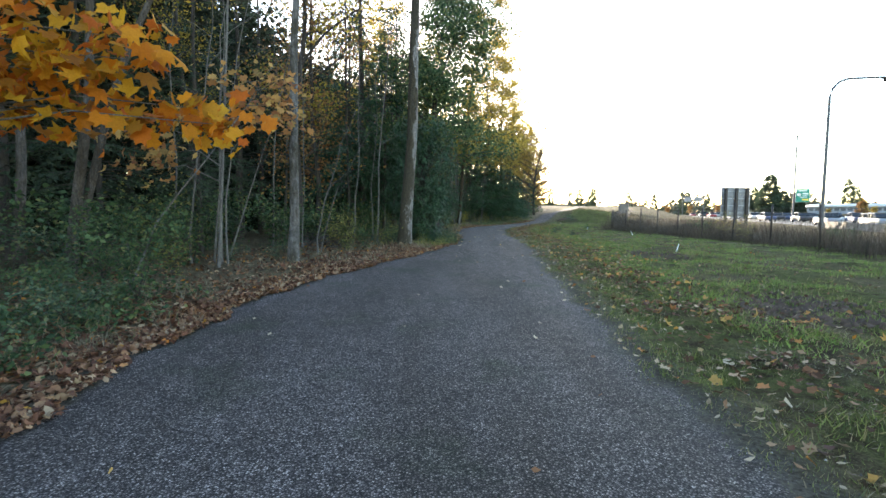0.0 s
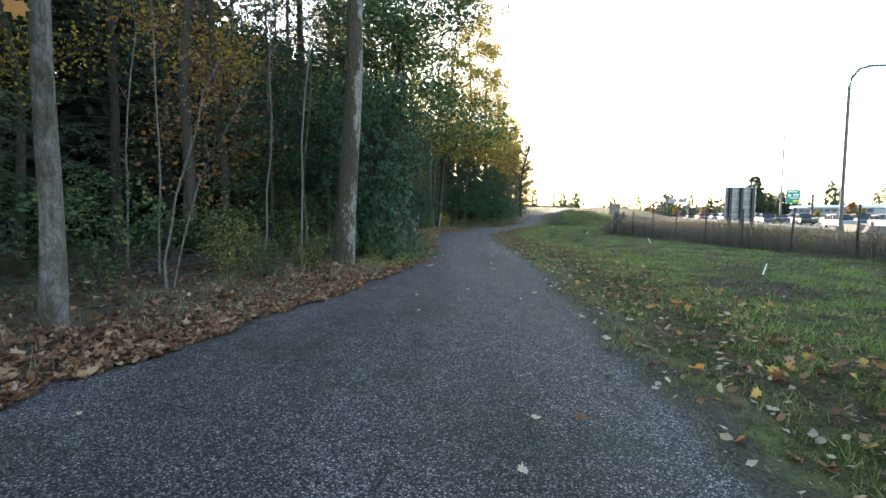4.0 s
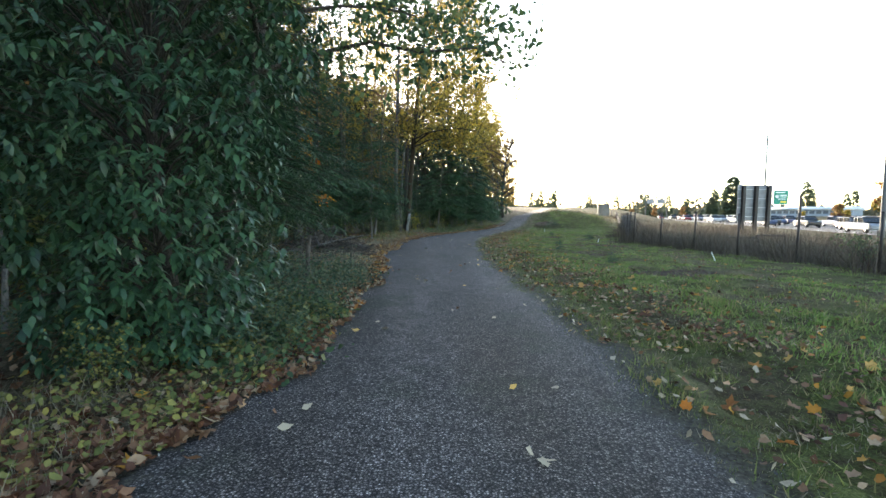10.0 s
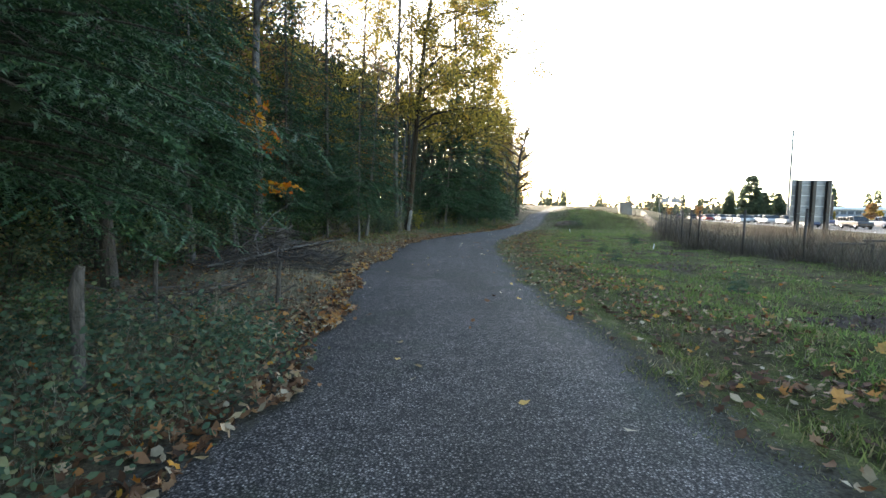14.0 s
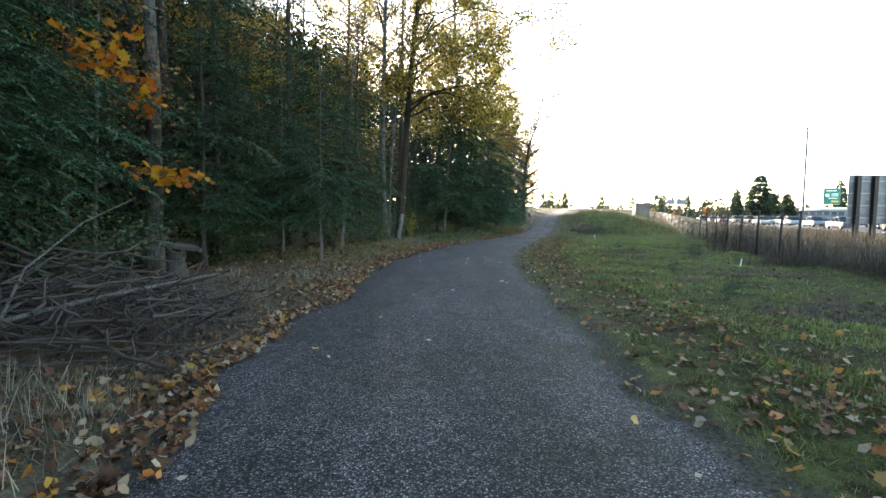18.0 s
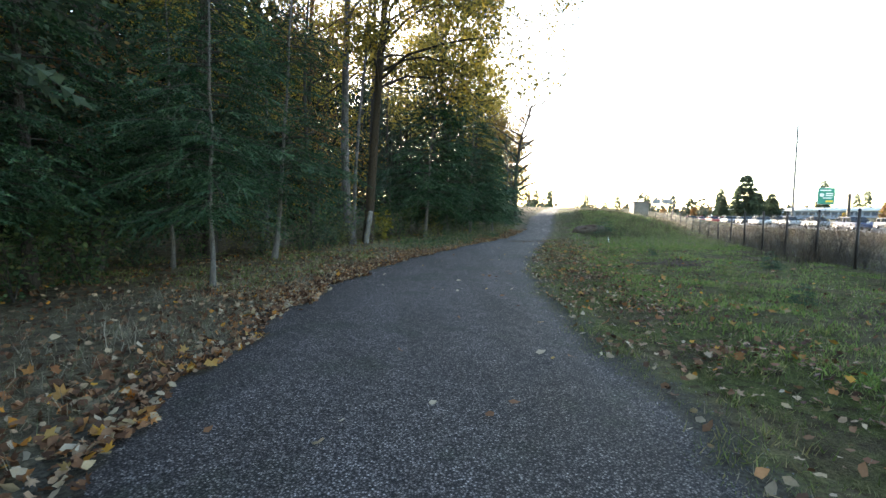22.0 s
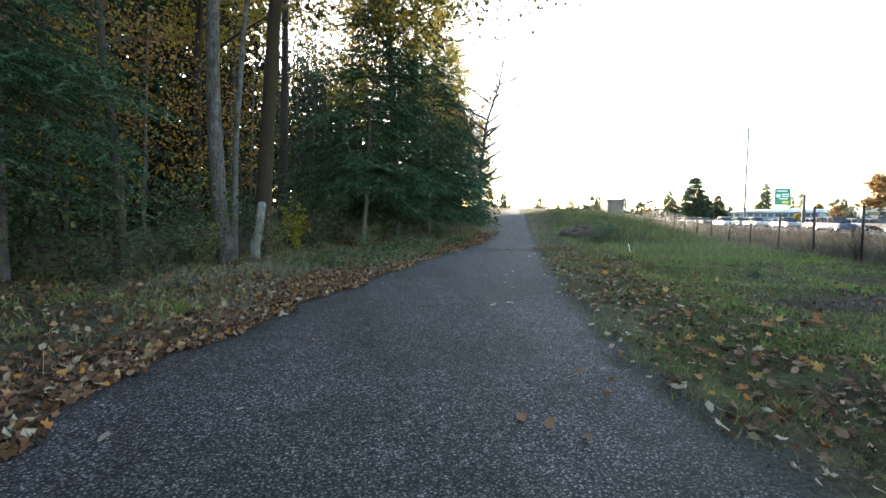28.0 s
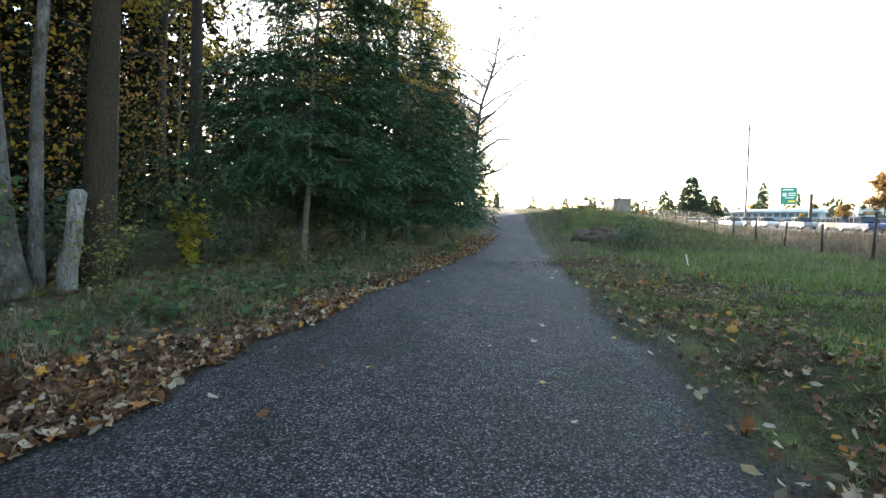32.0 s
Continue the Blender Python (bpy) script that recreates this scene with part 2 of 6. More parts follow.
BARK_PALE = bark_mat("bark_pale", (0.04, 0.036, 0.034), (0.125, 0.12, 0.117), (0.033, 0.027, 0.014), 0.5, 5.0, (0.25, 0.245, 0.24))
BARK_STEM = bark_mat("bark_stem", (0.06, 0.054, 0.05), (0.16, 0.15, 0.138), moss_amount=0.4)
BARK_MOSSY = bark_mat("bark_mossy", (0.035, 0.028, 0.022), (0.06, 0.047, 0.036), (0.034, 0.021, 0.007), 0.7, furrow=0.6)
STICK = plain("dead_stick", (0.05, 0.04, 0.034), 0.9, 0, 0.5, 9.0, 0.3)
BARK_LICHEN = bark_mat("bark_lichen", (0.08, 0.075, 0.068), (0.25, 0.245, 0.235), (0.07, 0.075, 0.04), 0.4, 7.0)
LEAF_BRIGHT = leaf_mat("bright_yellow_leaf", [(0, (0.22, 0.23, 0.04)), (0.5, (0.38, 0.33, 0.05)), (1, (0.5, 0.4, 0.08))], 0.4, mute=0.0)
DEADWOOD = bark_mat("deadwood", (0.035, 0.03, 0.025), (0.1, 0.086, 0.074), moss_amount=0.36)
LEAF_MAPLE = leaf_mat("maple_leaf", [(0, (0.42, 0.1, 0.012)), (0.4, (0.52, 0.18, 0.012)), (0.7, (0.55, 0.3, 0.02)), (1, (0.26, 0.1, 0.02))], 0.45, mute=0.0)
LEAF_RUST = leaf_mat("rust_leaf", [(0, (0.18, 0.08, 0.03)), (0.5, (0.3, 0.14, 0.04)), (0.8, (0.34, 0.22, 0.05)), (1, (0.12, 0.1, 0.03))], 0.4)
LEAF_YELLOW = leaf_mat("yellow_leaf", [(0, (0.22, 0.19, 0.03)), (0.4, (0.42, 0.31, 0.04)), (0.75, (0.55, 0.36, 0.04)), (1, (0.15, 0.17, 0.035))], 0.5, mute=0.05)
LEAF_RUSTY = leaf_mat("rusty_olive_leaf", [(0, (0.14, 0.08, 0.03)), (0.4, (0.27, 0.15, 0.04)), (0.75, (0.38, 0.26, 0.05)), (1, (0.13, 0.13, 0.035))], 0.5, mute=0.05)
LEAF_GOLD = leaf_mat("gold_leaf", [(0, (0.25, 0.14, 0.025)), (0.5, (0.42, 0.26, 0.03)), (0.85, (0.48, 0.33, 0.05)), (1, (0.2, 0.18, 0.04))], 0.48, mute=0.0)
LEAF_AMBER = leaf_mat("amber_leaf", [(0, (0.3, 0.11, 0.03)), (0.5, (0.5, 0.22, 0.04)), (0.85, (0.55, 0.33, 0.06)), (1, (0.2, 0.13, 0.04))], 0.48)
LEAF_OLIVE = leaf_mat("olive_leaf", [(0, (0.075, 0.07, 0.022)), (0.4, (0.17, 0.14, 0.035)), (0.75, (0.36, 0.255, 0.04)), (1, (0.5, 0.32, 0.04))], 0.5, mute=0.0)
LEAF_GREEN = leaf_mat("green_leaf", [(0, (0.035, 0.07, 0.028)), (0.5, (0.06, 0.12, 0.042)), (0.85, (0.11, 0.17, 0.05)), (1, (0.2, 0.19, 0.05))], 0.38)
LEAF_LAUREL = leaf_mat("laurel_leaf", [(0, (0.018, 0.047, 0.023)), (0.5, (0.031, 0.077, 0.036)), (0.85, (0.055, 0.12, 0.055)), (1, (0.085, 0.15, 0.07))], 0.2, 0.36, 0.4, mute=0.0)
LEAF_BRAMBLE = leaf_mat("bramble_leaf", [(0, (0.04, 0.08, 0.045)), (0.5, (0.07, 0.125, 0.065)), (0.85, (0.13, 0.165, 0.075)), (1, (0.25, 0.18, 0.06))], 0.35)
LEAF_LIME = leaf_mat("lime_leaf", [(0, (0.1, 0.13, 0.03)), (0.5, (0.2, 0.2, 0.04)), (1, (0.34, 0.28, 0.05))], 0.4)
NEEDLE = leaf_mat("fir_needle", [(0, (0.018, 0.045, 0.022)), (0.5, (0.034, 0.08, 0.037)), (0.85, (0.056, 0.118, 0.053)), (1, (0.09, 0.155, 0.063))], 0.16, 0.5, 0.2, mute=0.0)
NEEDLE_DARK = leaf_mat("dark_needle", [(0, (0.035, 0.056, 0.032)), (0.5, (0.052, 0.082, 0.045)), (1, (0.08, 0.115, 0.055))], 0.32, 0.6)
# foliage colour darkened to carry the wood's deep shade
SHADE_LEAF = leaf_mat("shade_dark_leaf", [(0, (0.016, 0.022, 0.013)), (0.5, (0.026, 0.034, 0.018)), (1, (0.045, 0.045, 0.022))], 0.1, 0.8, 0.1)
STRAW = leaf_mat("straw", [(0, (0.15, 0.12, 0.08)), (0.5, (0.28, 0.235, 0.16)), (1, (0.45, 0.39, 0.28))], 0.35)
FAR_LEAF = leaf_mat("far_leaf", [(0, (0.07, 0.08, 0.05)), (0.6, (0.11, 0.11, 0.07)), (1, (0.16, 0.13, 0.07))], 0.08, 0.9)
LITTER = leaf_mat("leaf_litter", [(0, (0.05, 0.028, 0.018)), (0.3, (0.12, 0.062, 0.035)), (0.55, (0.18, 0.09, 0.045)), (0.75, (0.26, 0.15, 0.085)), (0.88, (0.42, 0.32, 0.21)), (0.94, (0.42, 0.15, 0.03)), (1, (0.45, 0.24, 0.04))], 0.15, 0.65, 0.08, mute=0.0)
LITTER_RED = leaf_mat("red_leaf_litter", [(0, (0.07, 0.03, 0.018)), (0.4, (0.17, 0.065, 0.03)), (0.75, (0.27, 0.13, 0.055)), (1, (0.36, 0.25, 0.14))], 0.15, 0.6)
LEAF_FALLEN = leaf_mat("fallen_leaf", [(0, (0.3, 0.23, 0.15)), (0.6, (0.42, 0.35, 0.25)), (1, (0.32, 0.22, 0.1))], 0.15, 0.6, 0.08, mute=0.0)
LEAF_FALLEN_GOLD = leaf_mat("golden_fallen_leaf", [(0, (0.55, 0.27, 0.03)), (1, (0.6, 0.38, 0.06))], 0.2, 0.55)
GRASS = leaf_mat("grass_blade", [(0, (0.06, 0.082, 0.02)), (0.4, (0.13, 0.165, 0.036)), (0.72, (0.24, 0.265, 0.07)), (0.84, (0.26, 0.22, 0.09)), (1, (0.32, 0.25, 0.13))], 0.3, 0.5, 0.22, mute=0.05)
GRASS_LUSH = leaf_mat("lush_grass_blade", [(0, (0.1, 0.17, 0.028)), (0.5, (0.18, 0.27, 0.045)), (0.78, (0.25, 0.3, 0.075)), (1, (0.32, 0.26, 0.13))], 0.3, mute=0.1)
DRYGRASS = leaf_mat("dry_grass", [(0, (0.12, 0.1, 0.062)), (0.4, (0.22, 0.18, 0.115)), (0.7, (0.36, 0.3, 0.2)), (0.8, (0.15, 0.165, 0.075)), (1, (0.12, 0.15, 0.06))], 0.35)
WEEDS = leaf_mat("dead_weeds", [(0, (0.045, 0.034, 0.026)), (0.5, (0.09, 0.066, 0.048)), (0.85, (0.16, 0.125, 0.088)), (1, (0.08, 0.09, 0.04))], 0.3)
MOUND_WEEDS = leaf_mat("mound_weeds", [(0, (0.035, 0.045, 0.018)), (0.5, (0.07, 0.085, 0.03)), (0.8, (0.12, 0.12, 0.05)), (1, (0.15, 0.115, 0.065))], 0.25)
CHIP = leaf_mat("stone_chip", [(0, (0.03, 0.029, 0.028)), (0.5, (0.075, 0.072, 0.07)), (0.9, (0.15, 0.145, 0.14)), (1, (0.36, 0.35, 0.33))], 0.0, 0.85)
POST = plain("post_brown_steel", (0.03, 0.024, 0.021), 0.6, 0.2, 0.3, 9.0)
WIRE = plain("fence_wire", (0.1, 0.1, 0.1), 0.5, 0.7, 0.2, 9.0, 0)
GALV = plain("galvanised_steel", (0.42, 0.43, 0.44), 0.45, 0.8, 0.15, 2.0)
ALU = plain("sign_back_aluminium", (0.2, 0.205, 0.215), 0.6, 0.2, 0.3, 1.4)
STEEL_DULL = plain("dull_pole_steel", (0.1, 0.1, 0.102), 0.7, 0.2, 0.2, 2.0)
SIGN_GREEN = plain("sign_green", (0.0, 0.2, 0.13), 0.5, 0, 0.08, 2.0, 0)
SIGN_WHITE = plain("sign_white", (0.75, 0.78, 0.76), 0.5, 0, 0.05, 2.0, 0)
SIGN_YELLOW = plain("sign_yellow", (0.75, 0.55, 0.03), 0.5, 0, 0.05, 2.0, 0)
WHITE_PANEL = plain("white_cladding", (0.5, 0.52, 0.54), 0.5, 0, 0.08, 0.3, 0)
HALL_GLASS, nt, p = material("hall_glass", 0.15, 0, (0.07, 0.09, 0.12))
HALL_WALL = plain("hall_wall", (0.2, 0.24, 0.3), 0.5, 0, 0.15, 0.5, 0)
ROOF = plain("grey_roof", (0.45, 0.47, 0.5), 0.5, 0, 0.1, 0.3, 0)
RUBBER = plain("rubber", (0.02, 0.02, 0.02), 0.8)
RIM = plain("wheel_rim", (0.5, 0.5, 0.52), 0.35, 0.9, 0.1)
GLASS_DARK, nt, p = material("car_glass", 0.05, 0, (0.02, 0.025, 0.03))
LAMP_RED = plain("tail_lamp", (0.4, 0.02, 0.02), 0.3, 0, 0.1)
LAMP_CLEAR = plain("head_lamp", (0.8, 0.8, 0.8), 0.2, 0, 0.1)


def car_paint(name, color):
    m, nt, p = material(name, 0.3, 0.2, color)
    p.inputs["Coat Weight"].default_value = 0.6
    n = noise_of(nt, coords(nt), 1.5, 4.0)
    nt.links.new(ramp(nt, n, [(0.3, tuple(c * 0.85 for c in color)), (0.7, color)]), p.inputs["Base Color"])
    return m


# ---- mesh helpers ----
def mesh_np(name, verts, faces, mat, smooth=False):
    """A mesh from an array of places and one or more arrays of faces."""
    verts = np.asarray(verts, np.float32)
    sets = faces if isinstance(faces, list) else [faces]
    sets = [np.asarray(f, np.int32) for f in sets if len(f)]
    me = bpy.data.meshes.new(name)
    me.vertices.add(len(verts))
    me.vertices.foreach_set("co", verts.ravel())
    me.loops.add(sum(f.size for f in sets))
    me.loops.foreach_set("vertex_index", np.concatenate([f.ravel() for f in sets]))
    starts, at = [], 0
    for f in sets:
        starts.append(at + np.arange(len(f)) * f.shape[1])
        at += f.size
    me.polygons.add(sum(len(f) for f in sets))
    me.polygons.foreach_set("loop_start", np.concatenate(starts).astype(np.int32))
    if smooth:
        me.polygons.foreach_set("use_smooth", np.ones(len(me.polygons), bool))
    me.update(calc_edges=True)
    me.materials.append(mat)
    return me


def thing(name, label, category, place=(0, 0, 0), group="", turn=0.0, kind=""):
    ob = new(name)
    ob.matrix_world = pose(*place, 0, 0, turn)
    return tagged(ob, label, category, group, kind)


def part(name, me, parent, label=""):
    ob = new(name, me)
    ob.parent = parent
    return tagged(ob, label)


def bm_mesh(name, bm, mat, smooth=False):
    me = bpy.data.meshes.new(name)
    bm.to_mesh(me)
    bm.free()
    me.materials.append(mat)
    if smooth:
        for f in me.polygons:
            f.use_smooth = True
    return me


def box(name, size, at, mat, bevel=0.01, turn=0.0):
    bm = bmesh.new()
    bmesh.ops.create_cube(bm, size=1, matrix=pose(*at, 0, 0, turn) @ Matrix.Diagonal((*size, 1)))
    if bevel:
        bmesh.ops.bevel(bm, geom=bm.edges[:], offset=bevel, segments=1, affect="EDGES")
    return bm_mesh(name, bm, mat)


def join(pieces):
    """Joins (verts, faces) pairs of one face size."""
    vs, fs, n = [], [], 0
    for v, f in pieces:
        vs.append(v)
        fs.append(np.asarray(f) + n)
        n += len(v)
    return np.concatenate(vs), np.concatenate(fs)


def tube(pts, radii, sides=7, rough=0.0, capped=True):
    pts = np.asarray(pts, float)
    k = len(pts)
    d = np.gradient(pts, axis=0)
    d /= np.linalg.norm(d, axis=1)[:, None] + 1e-9
    ref = np.where(np.abs(d[:, 2:3]) > 0.9, [[1.0, 0, 0]], [[0, 0, 1.0]])
    u = np.cross(ref, d)
    u /= np.linalg.norm(u, axis=1)[:, None]
    w = np.cross(d, u)
    a = np.arange(sides) / sides * 2 * np.pi
    r = np.asarray(radii, float)[:, None] * (1 + rough * rng.normal(size=(k, sides)))
    v = pts[:, None] + r[..., None] * (np.cos(a)[None, :, None] * u[:, None] + np.sin(a)[None, :, None] * w[:, None])
    i, j = np.meshgrid(np.arange(k - 1), np.arange(sides), indexing="ij")
    j2 = (j + 1) % sides
    f = np.stack([i * sides + j, i * sides + j2, (i + 1) * sides + j2, (i + 1) * sides + j], -1).reshape(-1, 4)
    return v.reshape(-1, 3), f


def turns(n, tilt=0.6, full=False):
    """Random rotation matrices: any heading, leaning by about tilt radians; full: any way up."""
    yaw = rng.uniform(0, 2 * np.pi, n)
    if full:
        pit, rol = rng.uniform(-np.pi, np.pi, n), rng.uniform(-np.pi, np.pi, n)
    else:
        pit, rol = rng.normal(0, tilt, n), rng.normal(0, tilt, n)
    return euler(pit, rol, yaw)


def euler(pit, rol, yaw):
    cx, sx, cy, sy, cz, sz = np.cos(pit), np.sin(pit), np.cos(rol), np.sin(rol), np.cos(yaw), np.sin(yaw)
    m = np.empty((len(yaw), 3, 3))
    m[:, 0] = np.stack([cz * cy, cz * sy * sx - sz * cx, cz * sy * cx + sz * sx], 1)
    m[:, 1] = np.stack([sz * cy, sz * sy * sx + cz * cx, sz * sy * cx - cz * sx], 1)
    m[:, 2] = np.stack([-sy, cy * sx, cy * cx], 1)
    return m


def frames_along(d, up=(0, 0, 1.0)):
    """Rotation matrices whose y runs along d and whose z is near up."""
    d = d / (np.linalg.norm(d, axis=1)[:, None] + 1e-9)
    x = np.cross(d, np.asarray(up, float))
    x /= np.linalg.norm(x, axis=1)[:, None] + 1e-9
    z = np.cross(x, d)
    return np.stack([x, d, z], 2)


def scatter(shape, places, rot, size):
    tv, tf = shape
    size = np.asarray(size, float)
    if size.ndim == 1:
        size = size[:, None]
    v = np.einsum("nij,nkj->nki", rot, tv[None] * size[:, None, :]) + places[:, None]
    f = tf[None] + (np.arange(len(places)) * len(tv))[:, None, None]
    return v.reshape(-1, 3), f.reshape(-1, tf.shape[1])


# leaf shapes, one unit long
RHOMB = (np.array([[0, 0, 0], [0.32, 0.45, 0.05], [0, 1, -0.06], [-0.32, 0.45, 0.05]]), np.array([[0, 1, 2, 3]]))
OVAL = (np.array([[0, 0, 0], [0.15, 0.25, 0.05], [0.19, 0.58, 0.04], [0, 1, -0.1], [-0.19, 0.58, 0.04], [-0.15, 0.25, 0.05], [0, 0.3, 0.0], [0, 0.65, -0.01]]),
        np.array([[0, 1, 6, 5], [1, 2, 7, 6], [6, 7, 4, 5], [2, 3, 4, 7]]))
BLADE = (np.array([[-0.035, 0, 0], [0.035, 0, 0], [0.028, 0.1, 0.5], [-0.028, 0.1, 0.5], [0, 0.34, 1.0]]), np.array([[0, 1, 2], [0, 2, 3], [3, 2, 4]]))


TUFT = (np.array([[-0.09, 0, 0], [0.09, 0, 0], [0, 0.3, 1.0]]), np.array([[0, 1, 2]]))


def star_leaf(curl, seed):
    r = np.random.default_rng(seed)
    ang = np.radians([-90, -50, -25, 5, 25, 50, 72, 90, 108, 130, 155, 175, 205, 230])
    rad = np.array([0.14, 0.42, 0.36, 0.55, 0.38, 0.6, 0.42, 0.7, 0.42, 0.6, 0.38, 0.55, 0.36, 0.42]) * (1 + r.normal(0, 0.06, 14))
    x, y = rad * np.cos(ang), rad * np.sin(ang)
    z = curl * (x * x + y * y) * (1.2 + 0.9 * np.sin(3 * ang + seed))
    v = np.concatenate([[[0, 0, 0]], np.stack([x, y, z], 1)])
    return v, np.array([[0, i + 1, (i + 1) % 14 + 1] for i in range(14)])


def feather(pairs, wide=0.26):
    """A conifer twig: short bundles of needles feathered along both sides of a stem."""
    r = np.random.default_rng(6)
    v, f = [], []
    for i in range(pairs):
        t = 0.04 + 0.9 * i / pairs
        long, half = wide * (1 - 0.45 * t), 0.62 / pairs
        for s in (-1, 1):
            n, a = len(v), r.normal(0.0, 0.5)
            v += [[0, t - half * 0.5, 0], [s * long * math.cos(a), t + long * 0.75, long * math.sin(a) - 0.02], [0.0, t + half, 0.012]]
            f.append([n, n + 1, n + 2])
    n = len(v)
    v += [[-0.06, 0.8, 0], [0.06, 0.8, 0], [0, 1.12, -0.02]]
    f.append([n, n + 1, n + 2])
    return np.array(v), np.array(f)


FEATHER, FEATHER_FINE, FEATHER_MID, FEATHER_FAR, FEATHER_PINE = feather(6, 0.2), feather(7, 0.15), feather(5, 0.19), feather(4, 0.2), feather(2, 0.36)
CURLED = (np.array([[0, -0.5, 0.14], [0.3, -0.2, 0.0], [0.22, 0.22, 0.05], [0.04, 0.55, 0.24], [-0.25, 0.25, 0.16], [-0.29, -0.12, 0.28]]), np.array([[0, 1, 5], [1, 2, 5], [2, 4, 5], [2, 3, 4]]))
STARS = [star_leaf(0.1, 1), star_leaf(0.35, 2), star_leaf(-0.4, 3), star_leaf(0.6, 4)]


def smooth(a, b, x):
    t = np.clip((x - a) / (b - a), 0, 1)
    return t * t * (3 - 2 * t)


# ---- the plan ----
RISE_Y = [-40, 2, 5, 8, 13, 20, 27, 35, 43, 50, 56, 62, 70, 80, 95, 120, 150, 220]
RISE_Z = [-0.3, -0.25, -0.2, -0.12, 0.03, 0.11, 0.1, 0.03, 0.02, 0.07, 0.12, 0.15, 0.3, 0.75, 1.6, 2.9, 4.2, 5.0]
LEFT_Y = [-40, 4.5, 6, 8.7, 10, 13.4, 15.4, 17.1, 21.4, 23.5, 25.2, 27, 29.6, 32.6, 35, 37.4, 39, 44, 47, 50.4, 54.3, 57.6, 60.8, 67, 75.5, 92, 120, 150]
LEFT_X = [-4.3, -3.45, -3.58, -3.45, -3.2, -2.0, -1.25, -0.75, 0.4, 0.66, 0.58, 0.85, 0.95, 0.9, 0.7, 0.72, 1.15, 1.42, 1.85, 2.75, 4.3, 5.8, 7.2, 10.6, 14.3, 19.8, 30, 42]
RIGHT_Y = [-40, 3, 5.4, 8, 12.6, 15.5, 20.4, 25, 29.8, 34.7, 38.5, 44.4, 49, 53, 55.4, 58.8, 62.2, 69.3, 75, 85, 99, 120, 150]
RIGHT_X = [1.6, 2.2, 2.34, 2.5, 2.85, 3.15, 3.75, 4.18, 4.42, 4.7, 5.25, 5.92, 6.85, 8.1, 9.0, 10.3, 11.6, 14.2, 16.4, 20.0, 25.0, 33, 45]
ROAD_AT, ROAD_WAY = np.array([43.0, 52.0]), np.array([0.352, 0.936])


def path_left(y):
    return np.interp(y, LEFT_Y, LEFT_X) + 0.1 * np.sin(y * 2.1) + 0.06 * np.sin(y * 5.3 + 1) + 0.05 * np.sin(y * 12.1) * np.sin(y * 3.3 + 1)


def path_right(y):
    return np.interp(y, RIGHT_Y, RIGHT_X) + 0.08 * np.sin(y * 1.7 + 2) + 0.05 * np.sin(y * 4.9) + 0.05 * np.sin(y * 11.3 + 1) * np.sin(y * 2.9)


def fence_x(y):
    return 16.55 + 0.44 * np.clip(y - 47.0, 0, 45)


def road_off(x, y):
    """Metres past the near edge of the highway, and along it."""
    dx, dy = x - ROAD_AT[0], y - ROAD_AT[1]
    return dx * ROAD_WAY[1] - dy * ROAD_WAY[0], dx * ROAD_WAY[0] + dy * ROAD_WAY[1]


def gz(x, y):
    x, y = np.asarray(x, float), np.asarray(y, float)
    q, s = road_off(x, y)
    base = np.interp(y, RISE_Y, RISE_Z)
    base = base + 1.25 * np.exp(-(((x - 25 - 0.1 * (y - 82)) / 6.5) ** 2 + ((y - 86) / 8.5) ** 2))
    zr = 0.1 + 0.007 * np.clip(s, -60, 200)
    w = smooth(-16, -3, q)
    z = base * (1 - w) + zr * w + 2.0 * smooth(47, 75, q)
    away = np.minimum(x - path_right(y), 0) * 0 + np.maximum(np.maximum(path_left(y) - x, x - path_right(y)), 0)
    ripple = 0.05 * np.sin(x * 1.3 + 0.7 * y) * np.sin(y * 0.9 - 0.4 * x) + 0.03 * np.sin(x * 3.1 + 1) * np.sin(y * 2.7)
    return z + ripple * smooth(0.1, 1.5, away) * (1 - smooth(-14, -8, q)) + 0.12 * smooth(0.2, 2.0, path_left(y) - x)


# ---- ground, path, road ----
def axis_steps(near0, near1, step, far):
    """Grid lines: even between near0 and near1, then ever wider out to far on both sides."""
    mid = list(np.arange(near0, near1 + 0.01, step))
    grow, a = step, near1
    out = []
    while a < far:
        grow *= 1.25
        a += grow
        out.append(a)
    grow, a = step, near0
    pre = []
    while a > -far:
        grow *= 1.25
        a -= grow
        pre.append(a)
    return np.array(pre[::-1] + mid + out)


gx, gy = axis_steps(-12, 30, 0.4, 2500), axis_steps(-4, 100, 0.5, 2500)
X, Y = np.meshgrid(gx, gy, indexing="ij")
nx, ny = X.shape
i, j = np.meshgrid(np.arange(nx - 1), np.arange(ny - 1), indexing="ij")
ground_me = mesh_np("ground", np.stack([X, Y, gz(X, Y)], -1).reshape(-1, 3),
                    np.stack([i * ny + j, (i + 1) * ny + j, (i + 1) * ny + j + 1, i * ny + j + 1], -1).reshape(-1, 4), GROUND, True)
q, s_along = road_off(X, Y)
wood = smooth(-0.3, 0.6, path_left(Y) - X)
verge = smooth(0.5, 3.0, X - fence_x(Y))
for name, values in (("wood", wood), ("verge", verge)):
    at = ground_me.attributes.new(name, "FLOAT", "POINT")
    at.data.foreach_set("value", values.ravel().astype(np.float32))
tagged(new("ground", ground_me), "patchy autumn turf and leaf mould", "ground", kind="structure")

